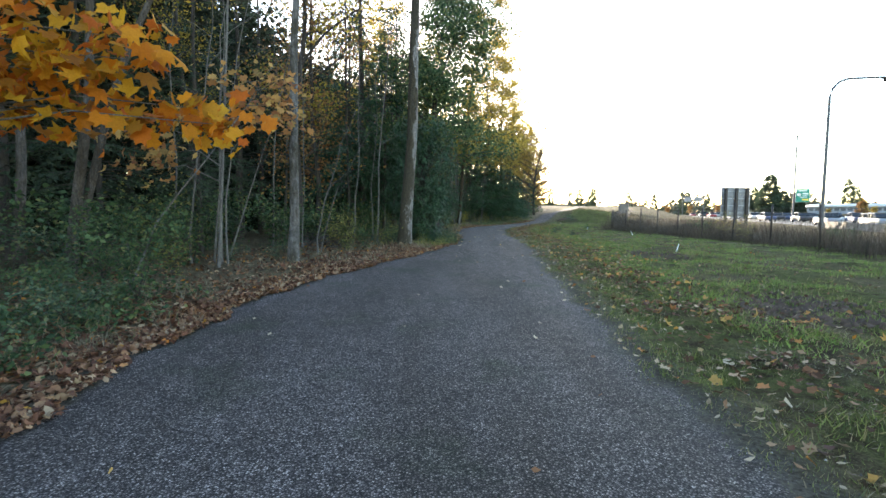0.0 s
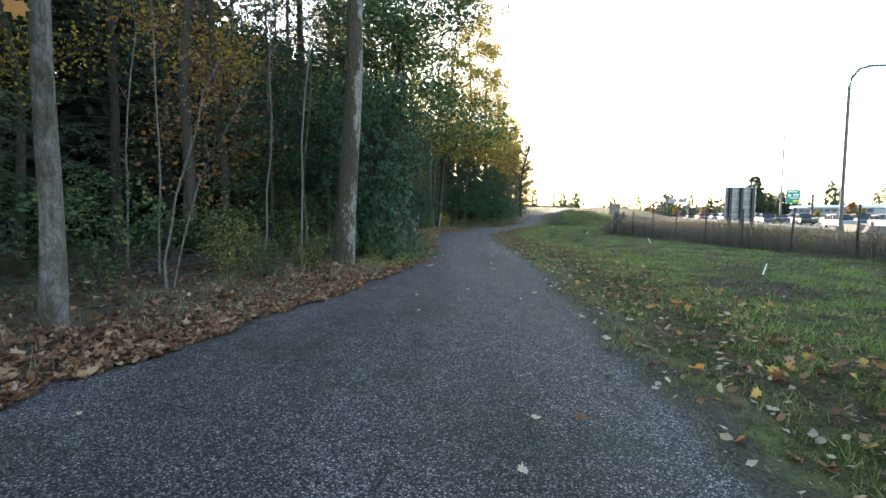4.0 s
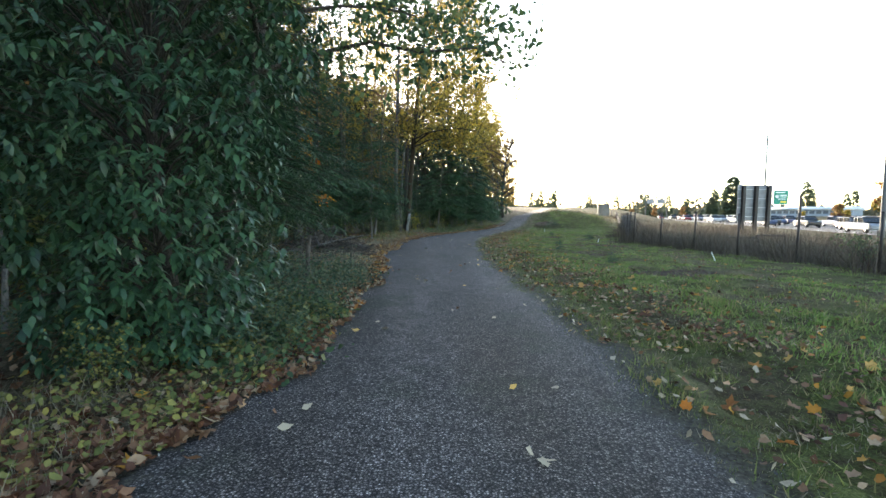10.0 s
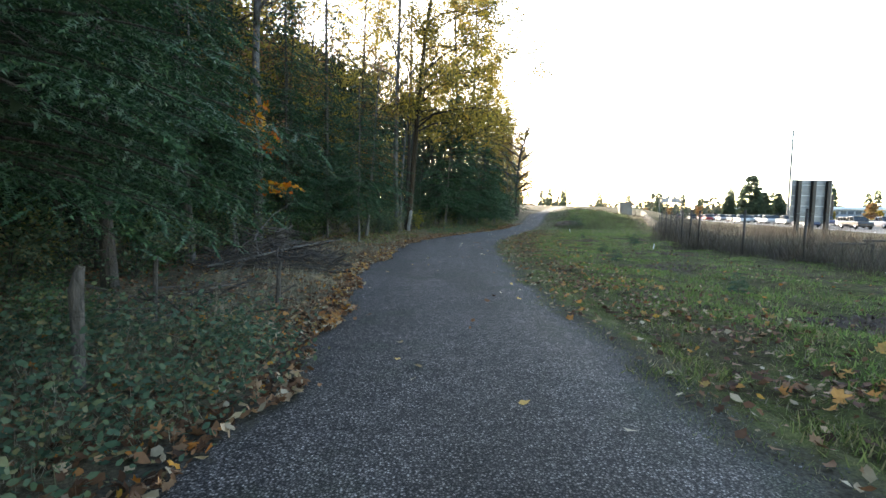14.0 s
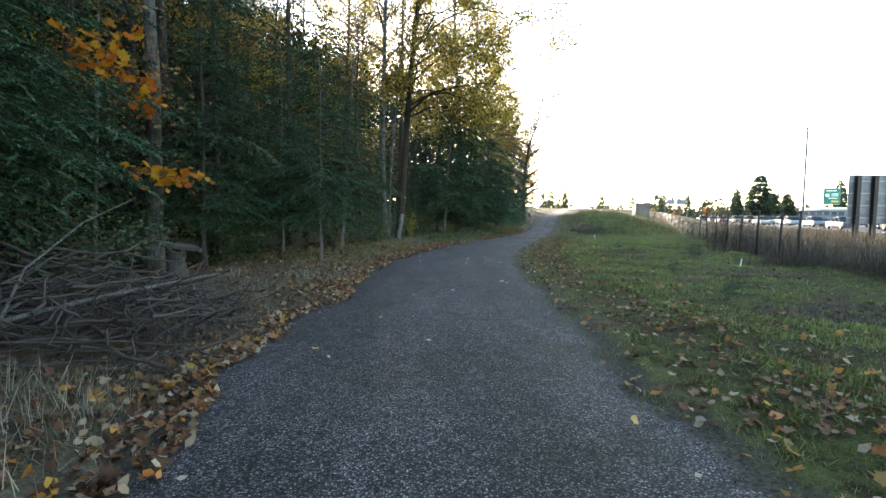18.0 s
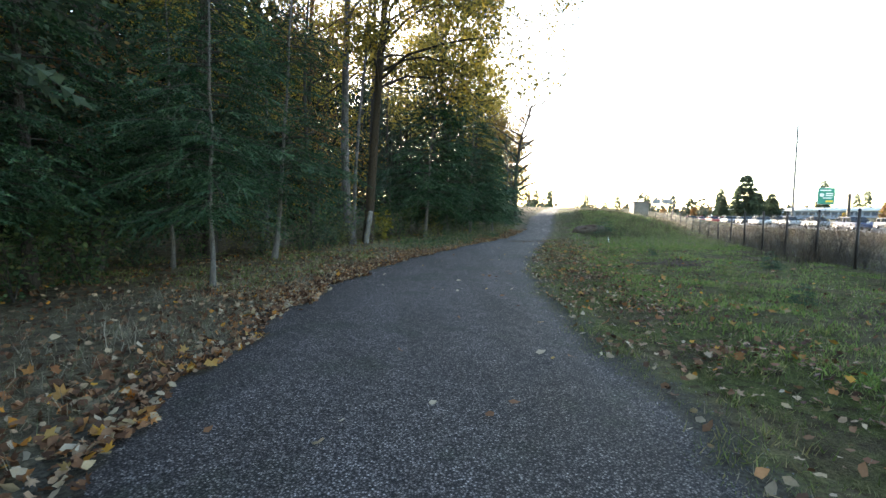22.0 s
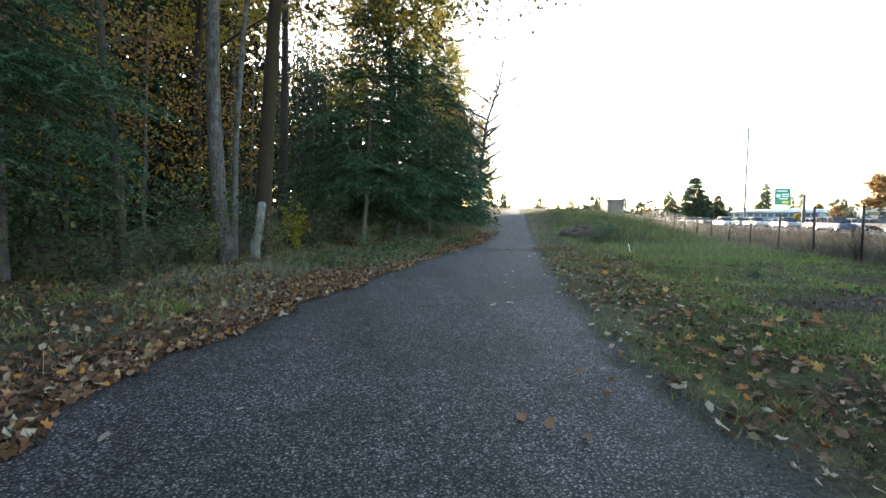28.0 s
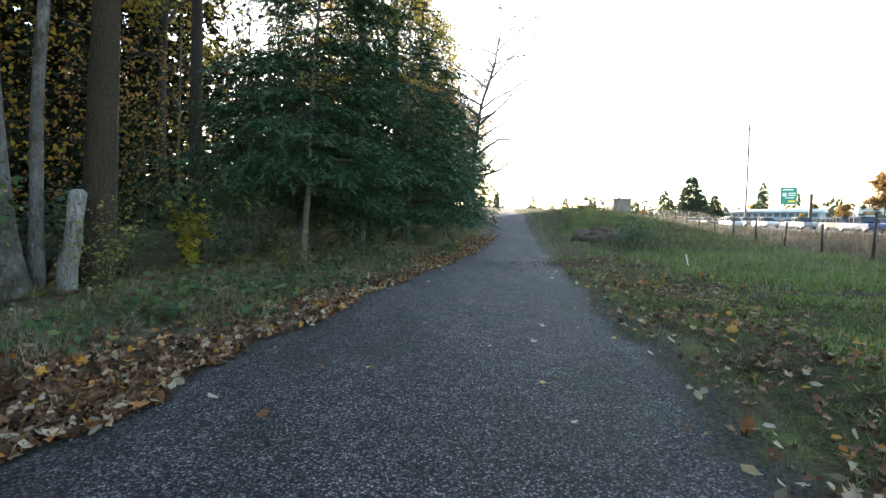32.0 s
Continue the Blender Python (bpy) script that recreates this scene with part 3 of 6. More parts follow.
py = np.concatenate([np.arange(-12, 80, 0.3), np.arange(80, 150, 1.5)])
lx, rx = path_left(py), path_right(py)
FRAY = 0.75
u = np.concatenate([np.linspace(-FRAY, FRAY, 8), np.full(7, np.nan), np.linspace(-FRAY, FRAY, 8)])
k = len(u)
PX = np.empty((len(py), k))
PX[:, :8] = lx[:, None] + u[None, :8]
PX[:, 15:] = rx[:, None] + u[None, 15:]
mid_t = np.arange(1, 8) / 8
PX[:, 8:15] = (lx + FRAY)[:, None] * (1 - mid_t) + (rx - FRAY)[:, None] * mid_t
PY = np.repeat(py[:, None], k, 1)
past = np.maximum(lx[:, None] - PX, PX - rx[:, None])
PZ = gz(PX, PY) + 0.006 + 0.03 * smooth(0, 0.5, -past) - 0.02 * smooth(0.55, 0.75, past)
i, j = np.meshgrid(np.arange(len(py) - 1), np.arange(k - 1), indexing="ij")
path_me = mesh_np("gravel_path", np.stack([PX, PY, PZ], -1).reshape(-1, 3),
                  np.stack([i * k + j, i * k + j + 1, (i + 1) * k + j + 1, (i + 1) * k + j], -1).reshape(-1, 4), GRAVEL, True)
for name, values in (("edge", np.clip(past / 0.42, -1.6, 1.6) * 0.75 + 0.4), ("wood", (np.arange(k) < k // 2)[None] * np.ones((len(py), 1)))):
    at = path_me.attributes.new(name, "FLOAT", "POINT")
    at.data.foreach_set("value", np.ascontiguousarray(values).ravel().astype(np.float32))
tagged(new("path", path_me), "dark blue-grey crushed gravel footpath", "path", kind="structure")


def road_place(q, s, up=0.0):
    xy = ROAD_AT + s * ROAD_WAY + q * np.array([ROAD_WAY[1], -ROAD_WAY[0]])
    return float(xy[0]), float(xy[1]), float(gz(xy[0], xy[1])) + up


ROAD_YAW = -math.degrees(math.atan2(ROAD_WAY[0], ROAD_WAY[1]))


def road_strip(name, q0, q1, s0, s1, up, mat, step=10):
    s = np.arange(s0, s1 + 0.1, step)
    v = []
    for a in s:
        v += [road_place(q0, a, up), road_place(q1, a, up)]
    n = np.arange(len(s) - 1) * 2
    return mesh_np(name, v, np.stack([n, n + 1, n + 3, n + 2], 1), mat)


tagged(new("road", road_strip("road", 1.5, 45, -120, 320, 0.05, ASPHALT)), "grey asphalt highway with several lanes", "road", kind="structure")
for n, q in enumerate((2.6, 20.4, 24.6, 43.8)):
    tagged(new("trim", road_strip("edge_line", q, q + 0.15, -120, 320, 0.06, PAINT_LINE)), "white painted edge line", "road marking", kind="structure")
for q in (6.4, 10.0, 13.6, 17.2, 28.2, 31.8, 35.4, 39.0):
    pieces = []
    for s in range(-60, 160, 12):
        a, b, c, d = (road_place(q, s, 0.06), road_place(q + 0.14, s, 0.06), road_place(q + 0.14, s + 3, 0.06), road_place(q, s + 3, 0.06))
        pieces.append((np.array([a, b, c, d]), np.array([[0, 1, 2, 3]])))
    tagged(new("trim", mesh_np("lane_line", *join(pieces), PAINT_LINE)), "dashed white lane line", "road marking", kind="structure")


# concrete barriers: cast lengths end to end
def barrier_mesh(length):
    prof = np.array([(-0.3, 0), (0.3, 0), (0.3, 0.08), (0.14, 0.34), (0.09, 0.81), (-0.09, 0.81), (-0.14, 0.34), (-0.3, 0.08)])
    v = [(x, y, z) for y in (0.02, length - 0.02) for x, z in prof]
    f = [[a, (a + 1) % 8, (a + 1) % 8 + 8, a + 8] for a in range(8)]
    bm = bmesh.new()
    vs = [bm.verts.new(p) for p in v]
    for a in f:
        bm.faces.new([vs[b] for b in a])
    bm.faces.new(vs[:8][::-1])
    bm.faces.new(vs[8:])
    bmesh.ops.recalc_face_normals(bm, faces=bm.faces[:])
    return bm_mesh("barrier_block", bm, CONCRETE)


BLOCK = barrier_mesh(6.0)
for q, s0, s1, what in ((0.9, -42, 6, "near"), (22.5, -60, 190, "median")):
    wall = thing("concrete_barrier", "weathered pale concrete highway barrier", "barrier", road_place(q, 0), "highway barriers", kind="structure")
    inv = wall.matrix_world.inverted()
    for s in range(s0, s1, 6):
        b = part("barrier_block", BLOCK, wall)
        b.matrix_basis = inv @ pose(*road_place(q, s, -0.03), 0, 0, ROAD_YAW)


# ---- trees ----
def bent(base, height, lean=(0, 0), wobble=0.15, k=9, seed=0):
    r = np.random.default_rng(seed)
    t = np.linspace(0, 1, k)
    w = np.cumsum(r.normal(0, wobble / k ** 0.5, (k, 2)), 0)
    w -= w[0]
    return np.stack([base[0] + lean[0] * t ** 1.2 + w[:, 0], base[1] + lean[1] * t ** 1.2 + w[:, 1], base[2] + height * t], 1)


def trunk_radii(dia, k, flare=0.5, top=0.12):
    t = np.linspace(0, 1, k)
    return dia / 2 * ((1 - t) * (1 - top) + top) * (1 + flare * np.exp(-t * 26))


def conifer(name, label, height, radius, base_h, dia, branches, dense, mat, bark, seed, shape=None, spray=0.3, droop=0.35, lean=(0, 0), group="firs", rise=0.12, power=0.75, dead=0, low=1.15):
    """A fir: trunk, dead lower limbs, and boughs that carry side shoots feathered with needles; dense: side shoots a metre."""
    global rng
    keep, rng = rng, np.random.default_rng(seed)
    shape = FEATHER if shape is None else shape
    tree = thing(name, label, "tree", group=group)
    line = bent((0, 0, -0.15), height + 0.15, lean, 0.12, 12, seed)
    part("trunk", mesh_np("trunk", *tube(line, trunk_radii(dia, 12, 0.4, 0.04), 10, 0.05), bark, True), tree)
    t = rng.uniform(0, 1, branches) ** low
    h = base_h + t * (height - base_h)
    length = radius * (1 - t) ** power * rng.uniform(0.6, 1.1, branches) * np.clip(0.7 + t * 4, 0, 1) + 0.12
    az = np.arange(branches) * 2.39996 + rng.normal(0, 0.4, branches)
    axis = np.stack([np.interp(h, line[:, 2], line[:, 0]), np.interp(h, line[:, 2], line[:, 1]), h], 1)
    out = np.stack([np.cos(az), np.sin(az), 0 * az], 1)
    down = np.array([0, 0, -1.0])
    boughs, pos, dirs, size = [], [], [], []
    for b in range(branches):
        L = length[b]
        u = np.linspace(0, 1, 6)
        sag = droop * rng.uniform(0.6, 1.3)
        lift = rise * L * u - sag * L * u ** 2 + 0.12 * sag * L * u ** 4
        swing = rng.normal(0, 0.12) * L * u ** 2
        across = np.array([-out[b][1], out[b][0], 0])
        pts = axis[b] + out[b] * (L * u)[:, None] + across * swing[:, None] - down * lift[:, None]
        if L > 0.5:
            boughs.append(tube(pts, 0.004 + 0.009 * L * (1 - u), 3))
        m = max(2, int(dense * L))
        first = 0.3 if L > 2.2 else 0.14
        for a in range(m + 1):
            uu = 1.0 if a == m else first + (0.98 - first) * (a + rng.uniform(0, 0.9)) / m
            root = np.array([np.interp(uu, u, pts[:, c]) for c in range(3)])
            side = across * (1 if a % 2 else -1) * (0 if a == m else 1)
            d = out[b] * rng.uniform(0.55, 0.9) + side * rng.uniform(0.6, 1.0) + down * (0.12 + sag * uu * rng.uniform(0.5, 1.4)) + rng.normal(0, 0.08, 3)
            d /= np.linalg.norm(d)
            long = (0.42 * L * max(0.12, 1.1 - uu) + 0.1) * rng.uniform(0.7, 1.15)
            k = max(1, int(long / (spray * 0.4)))
            f = (np.arange(k) + rng.uniform(0.1, 0.6)) / k
            cross = np.cross(d, [0, 0, 1.0])
            sgn = np.where(np.arange(k) % 2, 1.0, -1.0)[:, None] * (f < 0.92)[:, None]
            pos.append(root + d * (long * f)[:, None] + down * (0.1 * long * f ** 2)[:, None])
            dirs.append(d + cross * sgn * rng.uniform(0.3, 0.75, (k, 1)) + down * (0.02 + 0.2 * f[:, None]) + rng.normal(0, 0.09, (k, 3)))
            size.append(spray * rng.uniform(0.75, 1.25, k))
    pos, dirs, size = np.concatenate(pos), np.concatenate(dirs), np.concatenate(size)
    for a in range(dead):
        z = base_h * (0.3 + 0.75 * (a + rng.uniform(0, 0.8)) / dead)
        w = rng.uniform(0, 6.28)
        e = np.array([math.cos(w), math.sin(w), rng.uniform(-0.25, 0.1)]) * rng.uniform(0.5, 1.5)
        root = np.array([np.interp(z, line[:, 2], line[:, c]) for c in range(3)])
        boughs.append(tube([root, root + e * 0.5 + rng.normal(0, 0.04, 3), root + e + rng.normal(0, 0.06, 3)], [0.011, 0.007, 0.003], 3))
    if boughs:
        tagged(part("bough", mesh_np("bough", *join(boughs), BARK_DARK, True), tree), kind="stuff")
    up = np.array([0, 0, 1.0]) + rng.normal(0, 0.45, (len(pos), 3))
    tagged(part("crown", mesh_np("crown", *scatter(shape, pos, frames_along(dirs, up), size), mat), tree), kind="stuff")
    rng = keep
    return tree


def limbs_of(line, dia, n, start, reach, up, seed, height, toward=None, sag=0.0):
    r = np.random.default_rng(seed)
    out = []
    for a in range(n):
        t = start + (0.97 - start) * ((a + r.uniform(0, 0.8)) / n) ** (1.6 if toward else 1.0)
        base = np.array([np.interp(t, np.linspace(0, 1, len(line)), line[:, c]) for c in range(3)])
        az = a * 2.4 + r.uniform(-0.5, 0.5)
        L = reach * (1.15 - 0.7 * t) * r.uniform(0.6, 1.2)
        if toward:
            az = math.atan2(toward[1], toward[0]) + 1.75 * (2 * ((a * 0.618) % 1.0) - 1)
            L *= 0.72 + 0.4 * math.cos(az - math.atan2(toward[1], toward[0]))
        u = np.linspace(0, 1, 6)
        hor = np.array([math.cos(az), math.sin(az), 0])
        pts = base + hor * (L * u)[:, None] + np.array([0, 0, 1.0]) * (L * up * u ** 0.8 * r.uniform(0.6, 1.3) - L * sag * u ** 2.5)[:, None] + r.normal(0, 0.05 * L, (6, 3)) * u[:, None]
        out.append((pts, dia * 0.26 * (1.05 - t) + 0.012, L))
    return out


def broadleaf(name, label, height, dia, bark, leafm, seed, leaves=4000, start=0.45, reach=3.0, up=0.7, n_limbs=14, leaf=0.1, lean=(0, 0), shape=RHOMB, group="woodland trees", spread=0.5, wobble=0.35, twigs=5, thick=0.26, sweep=0.0, toward=None, sag=0.0):
    global rng
    keep, rng = rng, np.random.default_rng(seed)
    tree = thing(name, label, "tree", group=group)
    coarse = bent((0, 0, -0.15), height + 0.15, lean, wobble, 12, seed)
    line = np.stack([np.interp(np.linspace(0, 11, 45), np.arange(12), coarse[:, c]) for c in range(3)], 1)
    line[2:-2] = (line[:-4] + line[1:-3] + line[2:-2] + line[3:-1] + line[4:]) / 5
    line[:, 0] += sweep * np.exp(-np.maximum(line[:, 2], 0) / 0.8)
    trunk = [tube(line, trunk_radii(dia, 45, 0.25, 0.1) * (1 + rng.normal(0, 0.015, 45)), 16, 0.022)]
    part("trunk", mesh_np("trunk", *join(trunk), bark, True), tree)
    limbs = limbs_of(line, dia * thick / 0.26, n_limbs, start, reach, up, seed + 1, height, toward, sag)
    twig_tubes, tips = [], []
    for pts, r0, L in limbs:
        lv = tube(pts, np.linspace(r0, 0.008, 6), 5, 0.03)
        part("limb", mesh_np("limb", *lv, bark, True), tree)
        for a in range(twigs):
            t = rng.uniform(0.5 if toward else 0.3, 1.0)
            base = np.array([np.interp(t, np.linspace(0, 1, 6), pts[:, c]) for c in range(3)])
            d = rng.normal(0, 1, 3) * [1, 1, 0.6] + [0, 0, 0.25]
            d *= L * rng.uniform(0.15, 0.38) / np.linalg.norm(d)
            tw = np.stack([base, base + d * 0.55 + rng.normal(0, 0.03, 3), base + d])
            twig_tubes.append(tube(tw, [0.038 * thick, 0.027 * thick, 0.012 * thick], 3))
            tips += [base + d * f for f in (0.35, 0.7, 1.0)]
    if twig_tubes:
        tagged(part("twig", mesh_np("twig", *join(twig_tubes), bark, True), tree), kind="stuff")
    if leaves:
        tips = np.array(tips)
        c = tips[rng.integers(0, len(tips), leaves)] + rng.normal(0, spread, (leaves, 3)) * [1, 1, 0.8]
        tagged(part("crown", mesh_np("crown", *scatter(shape, c, turns(leaves, 1.0, True), leaf * rng.uniform(0.6, 1.3, leaves)), leafm), tree), kind="stuff")
    rng = keep
    return tree


def stand(ob, x, y, turn=0.0, size=1.0, up=0.0):
    ob.matrix_world = pose(x, y, float(gz(x, y)) + up, 0, 0, turn) @ Matrix.Scale(size, 4)
    return ob


def again(ob, x, y, turn=0.0, size=1.0, tall=1.0):
    m = copy_thing(ob, pose(x, y, float(gz(x, y)), 0, 0, turn))
    m.matrix_basis = pose(x, y, float(gz(x, y)), 0, 0, turn) @ Matrix.Diagonal((size, size, size * tall, 1))
    return m


# first stretch: pale slender stems and the two large trunks by the path
stand(broadleaf("alder_tree", "grey-barked alder with lichen on its trunk", 17, 0.28, BARK_PALE, LEAF_OLIVE, 11, 3000, 0.5, 2.6, 0.8, 10, 0.11), -4.2, 13.2)
stand(broadleaf("cottonwood_tree", "thick mossy cottonwood with furrowed bark", 25, 0.52, BARK_BIG, LEAF_OLIVE, 12, 9000, 0.42, 4.2, 0.7, 14, 0.12, lean=(0.9, 0.3)), -1.62, 19.75)
stand(broadleaf("birch_tree", "pale slender alder leaning into another", 14, 0.25, BARK_GREY, LEAF_YELLOW, 13, 2500, 0.5, 2.2, 0.8, 9, 0.11, lean=(0.6, 0.2)), -8.6, 10.9)
stand(broadleaf("birch_tree", "pale slender alder with a lean", 13, 0.22, BARK_GREY, LEAF_YELLOW, 14, 2200, 0.5, 2.2, 0.8, 8, 0.11, lean=(3.4, 0.6)), -8.45, 11.3)
stand(broadleaf("birch_tree", "pale slender alder among dark firs", 14, 0.24, BARK_GREY, LEAF_RUST, 15, 2500, 0.5, 2.2, 0.8, 9, 0.11, lean=(0.4, 0.2)), -10.2, 11.4)


def stem(x, y, height, dia, lean, seed, label="thin pale bare sapling stem"):
    """A slender sapling: one thin stem with a few bare twigs."""
    tree = thing("sapling", label, "sapling", group="bare saplings")
    line = bent((0, 0, -0.1), height, lean, 0.2, 10, seed)
    dia *= 0.75
    part("trunk", mesh_np("trunk", *tube(line, trunk_radii(dia, 10, 0.3, 0.12), 7, 0.03), BARK_STEM, True), tree)
    tw = []
    for pts, r0, L in limbs_of(line, dia, 7, 0.35, height * 0.16, 0.9, seed, height):
        tw.append(tube(pts, np.linspace(dia * 0.16, 0.003, 6), 4))
    tagged(part("twig", mesh_np("twig", *join(tw), BARK_STEM, True), tree), kind="stuff")
    stand(tree, x, y)


for row in ((-6.6, 12.4, 8, 0.09, (1.0, 0)), (-6.1, 12.6, 9, 0.08, (0.8, 0.3)), (-5.75, 12.3, 9, 0.075, (0.5, 0)), (-5.5, 12.1, 8, 0.07, (1.4, 0.2)), (-5.8, 12.7, 7, 0.06, (2.6, 0)),
            (-8.1, 14.2, 9, 0.09, (0.2, 0)), (-4.2, 15.9, 5.5, 0.075, (1.2, 0.2)), (-4.15, 16.0, 5, 0.05, (2.3, 0.3)), (-3.8, 20.0, 9, 0.08, (0.6, 0)), (-2.75, 19.8, 10, 0.09, (0.35, 0)),
            (-6.0, 9.0, 6, 0.06, (2.8, 3.0)), (-5.2, 17.5, 9, 0.07, (0.3, 0)), (-6.8, 19, 9, 0.08, (-0.4, 0.5)), (-3.4, 23.0, 8, 0.09, (0.3, 0.2)), (-2.5, 36.5, 1.4, 0.07, (0.05, 0)), (-1.3, 36.0, 0.9, 0.06, (0.08, 0))):
    stem(*row[:5], seed=int(abs(row[0] * 100)))

# firs of the edge, their low boughs reaching towards the path
stand(conifer("fir_tree", "dark green hemlock with low drooping boughs", 14, 3.8, 1.9, 0.3, 250, 4.6, NEEDLE, BARK_DARK, 31, FEATHER_FINE, spray=0.25, dead=10, low=1.7), -2.95, 28.6)
fir_b = stand(conifer("fir_tree", "tall dark hemlock with drooping boughs", 16, 3.1, 2.3, 0.26, 190, 3.8, NEEDLE, BARK_DARK, 32, FEATHER_MID, spray=0.34, dead=10, low=1.5), -5.0, 38.9)
fir_c = stand(conifer("fir_tree", "slender young cedar with soft green sprays", 8.5, 2.1, 1.5, 0.1, 150, 6.0, NEEDLE, BARK_STEM, 33, FEATHER_FINE, spray=0.26, droop=0.4, dead=6, low=1.4), -0.35, 46.4)
stand(conifer("fir_tree", "leaning young fir with a pale bare lower trunk", 11, 2.6, 2.0, 0.16, 170, 5.2, NEEDLE, BARK_STEM, 34, FEATHER_FINE, low=1.5, spray=0.25, lean=(0.7, 0.2), dead=8), -0.5, 52.0)
stand(conifer("fir_tree", "dense dark fir with a pale leaning trunk beside the gravel path", 11.5, 3.3, 1.7, 0.18, 250, 4.2, NEEDLE, BARK_STEM, 35, FEATHER_MID, spray=0.36, lean=(0.7, 0.3), dead=8, power=0.65), 5.1, 64.3)
fir_f = stand(conifer("fir_tree", "dense dark fir at the wood's edge", 9.8, 3.9, 1.2, 0.2, 210, 3.8, NEEDLE, BARK_STEM, 36, FEATHER_MID, spray=0.36, power=0.65, dead=6), 8.7, 69.6)
fir_lo = stand(conifer("fir_tree", "tall dark hemlock behind the first row", 15, 2.8, 2.2, 0.22, 140, 2.8, NEEDLE, BARK_DARK, 37, FEATHER_MID, 0.42, dead=8, low=1.4), -3.4, 32.5)
fir_low = stand(conifer("fir_tree", "bushy dark fir behind the first row", 9.0, 2.6, 1.6, 0.18, 110, 2.4, NEEDLE, BARK_STEM, 38, FEATHER_MID, 0.36, dead=6), -1.6, 55.5)
for x, y, turn, size, src in ((-4.0, 37.2, 80, 1.25, fir_c), (-2.3, 49.2, 70, 1.05, fir_c), (-3.2, 25.5, 200, 0.8, fir_lo), (-3.5, 46.2, 10, 0.95, fir_lo), (-3.0, 53.5, 90, 0.85, fir_lo),
                              (6.9, 68.2, 60, 0.95, fir_f), (3.2, 67.8, 120, 0.75, fir_low), (11.0, 73.0, 200, 0.7, fir_f), (7.2, 71.5, 20, 0.85, fir_low), (13.0, 77.0, 310, 0.9, fir_low), (9.4, 74.0, 100, 0.8, fir_low), (14.6, 81.5, 160, 0.8, fir_low), (-4.6, 23.4, 33, 0.8, fir_lo), (-3.2, 44.2, 150, 0.62, fir_b), (-4.4, 48.6, 260, 0.66, fir_b), (-6.4, 42.0, 30, 1.0, fir_lo), (-5.4, 35.5, 33, 0.9, fir_lo), (-5.8, 29.5, 140, 0.9, fir_lo), (-4.8, 50.2, 210, 0.9, fir_lo)):
    again(src, x, y, turn, size)

stand(broadleaf("bay_tree", "leafy dark green tree leaning out over the verge", 14, 0.2, BARK_DARK, LEAF_GREEN, 39, 34000, 0.26, 4.1, 0.55, 32, 0.135, lean=(2.3, 0.5), spread=0.4, twigs=9, sag=0.25), -1.25, 24.5)

# tall yellowing trees further along
maple_trunk = stand(broadleaf("alder_tree", "pale grey alder with a straight trunk", 20, 0.42, BARK_PALE, LEAF_OLIVE, 41, 4500, 0.45, 3.2, 0.8, 12, 0.12, lean=(0.9, 0.4)), -4.15, 43.4)
stand(broadleaf("alder_tree", "forked pale-barked alder with a curved base", 25, 0.42, BARK_PALE, LEAF_OLIVE, 42, 6000, 0.4, 4.0, 0.8, 16, 0.13, lean=(0.3, 1.0), sweep=0.35, wobble=0.2), 1.0, 59.4)
stand(broadleaf("alder_tree", "second pale stem of a forked alder", 18, 0.2, BARK_PALE, LEAF_OLIVE, 43, 3000, 0.5, 2.6, 0.8, 10, 0.12, lean=(1.6, 1.0), wobble=0.2), 1.35, 59.9)
pop = stand(broadleaf("cottonwood_tree", "tall cottonwood with thin yellow-green leaves", 27, 0.5, BARK_MOSSY, LEAF_YELLOW, 44, 9000, 0.3, 5.0, 0.75, 24, 0.2, lean=(0.8, 0.2), spread=0.4, twigs=9), -3.2, 72.5)
stand(broadleaf("cottonwood_tree", "dark-trunked cottonwood with a tall bare stem", 26, 0.4, BARK_DARK, LEAF_OLIVE, 45, 5000, 0.42, 4.4, 0.75, 16, 0.15, lean=(0.6, 0.3), spread=0.45, wobble=0.2), 1.85, 66.8)
pop2 = stand(broadleaf("cottonwood_tree", "tall cottonwood with gold and olive leaves", 27, 0.46, BARK_DARK, LEAF_YELLOW, 46, 10000, 0.28, 5.0, 0.8, 26, 0.2, lean=(1.5, 0.2), spread=0.4, twigs=9), -2.6, 78.0)
for x, y, turn, size, src in ((7.6, 76.5, 140, 1.1, pop2), (9.8, 82.5, 250, 1.1, pop), (12.2, 89.0, 20, 0.9, pop2), (14.0, 95.0, 100, 0.8, pop),
                              (16.0, 100.0, 10, 0.7, pop2), (-8.6, 65.0, 200, 0.95, pop2), (8.5, 97.0, 80, 0.95, pop2), (19.5, 108.0, 60, 0.7, pop), (-7.0, 47.5, 20, 0.9, pop2), (5.0, 106, 300, 1.0, pop)):
    again(src, x, y, turn, size)
stand(broadleaf("cottonwood_tree", "large brown-mossed cottonwood whose leafy limbs overhang the path", 30, 0.46, BARK_MOSSY, LEAF_OLIVE, 49, 33000, 0.25, 8.6, 0.5, 32, 0.175, lean=(2.6, 0.4), spread=0.36, wobble=0.2, twigs=14, thick=0.17, toward=(1.0, 0.1), sag=0.5), 2.0, 60.35)
stand(broadleaf("bare_tree", "almost bare leaning tree with twiggy limbs", 16, 0.42, BARK_DARK, LEAF_RUST, 47, 2600, 0.16, 6.0, 0.5, 30, 0.14, lean=(1.8, -0.5), twigs=24, spread=0.3, wobble=0.6, thick=0.36), 16.6, 87.0)
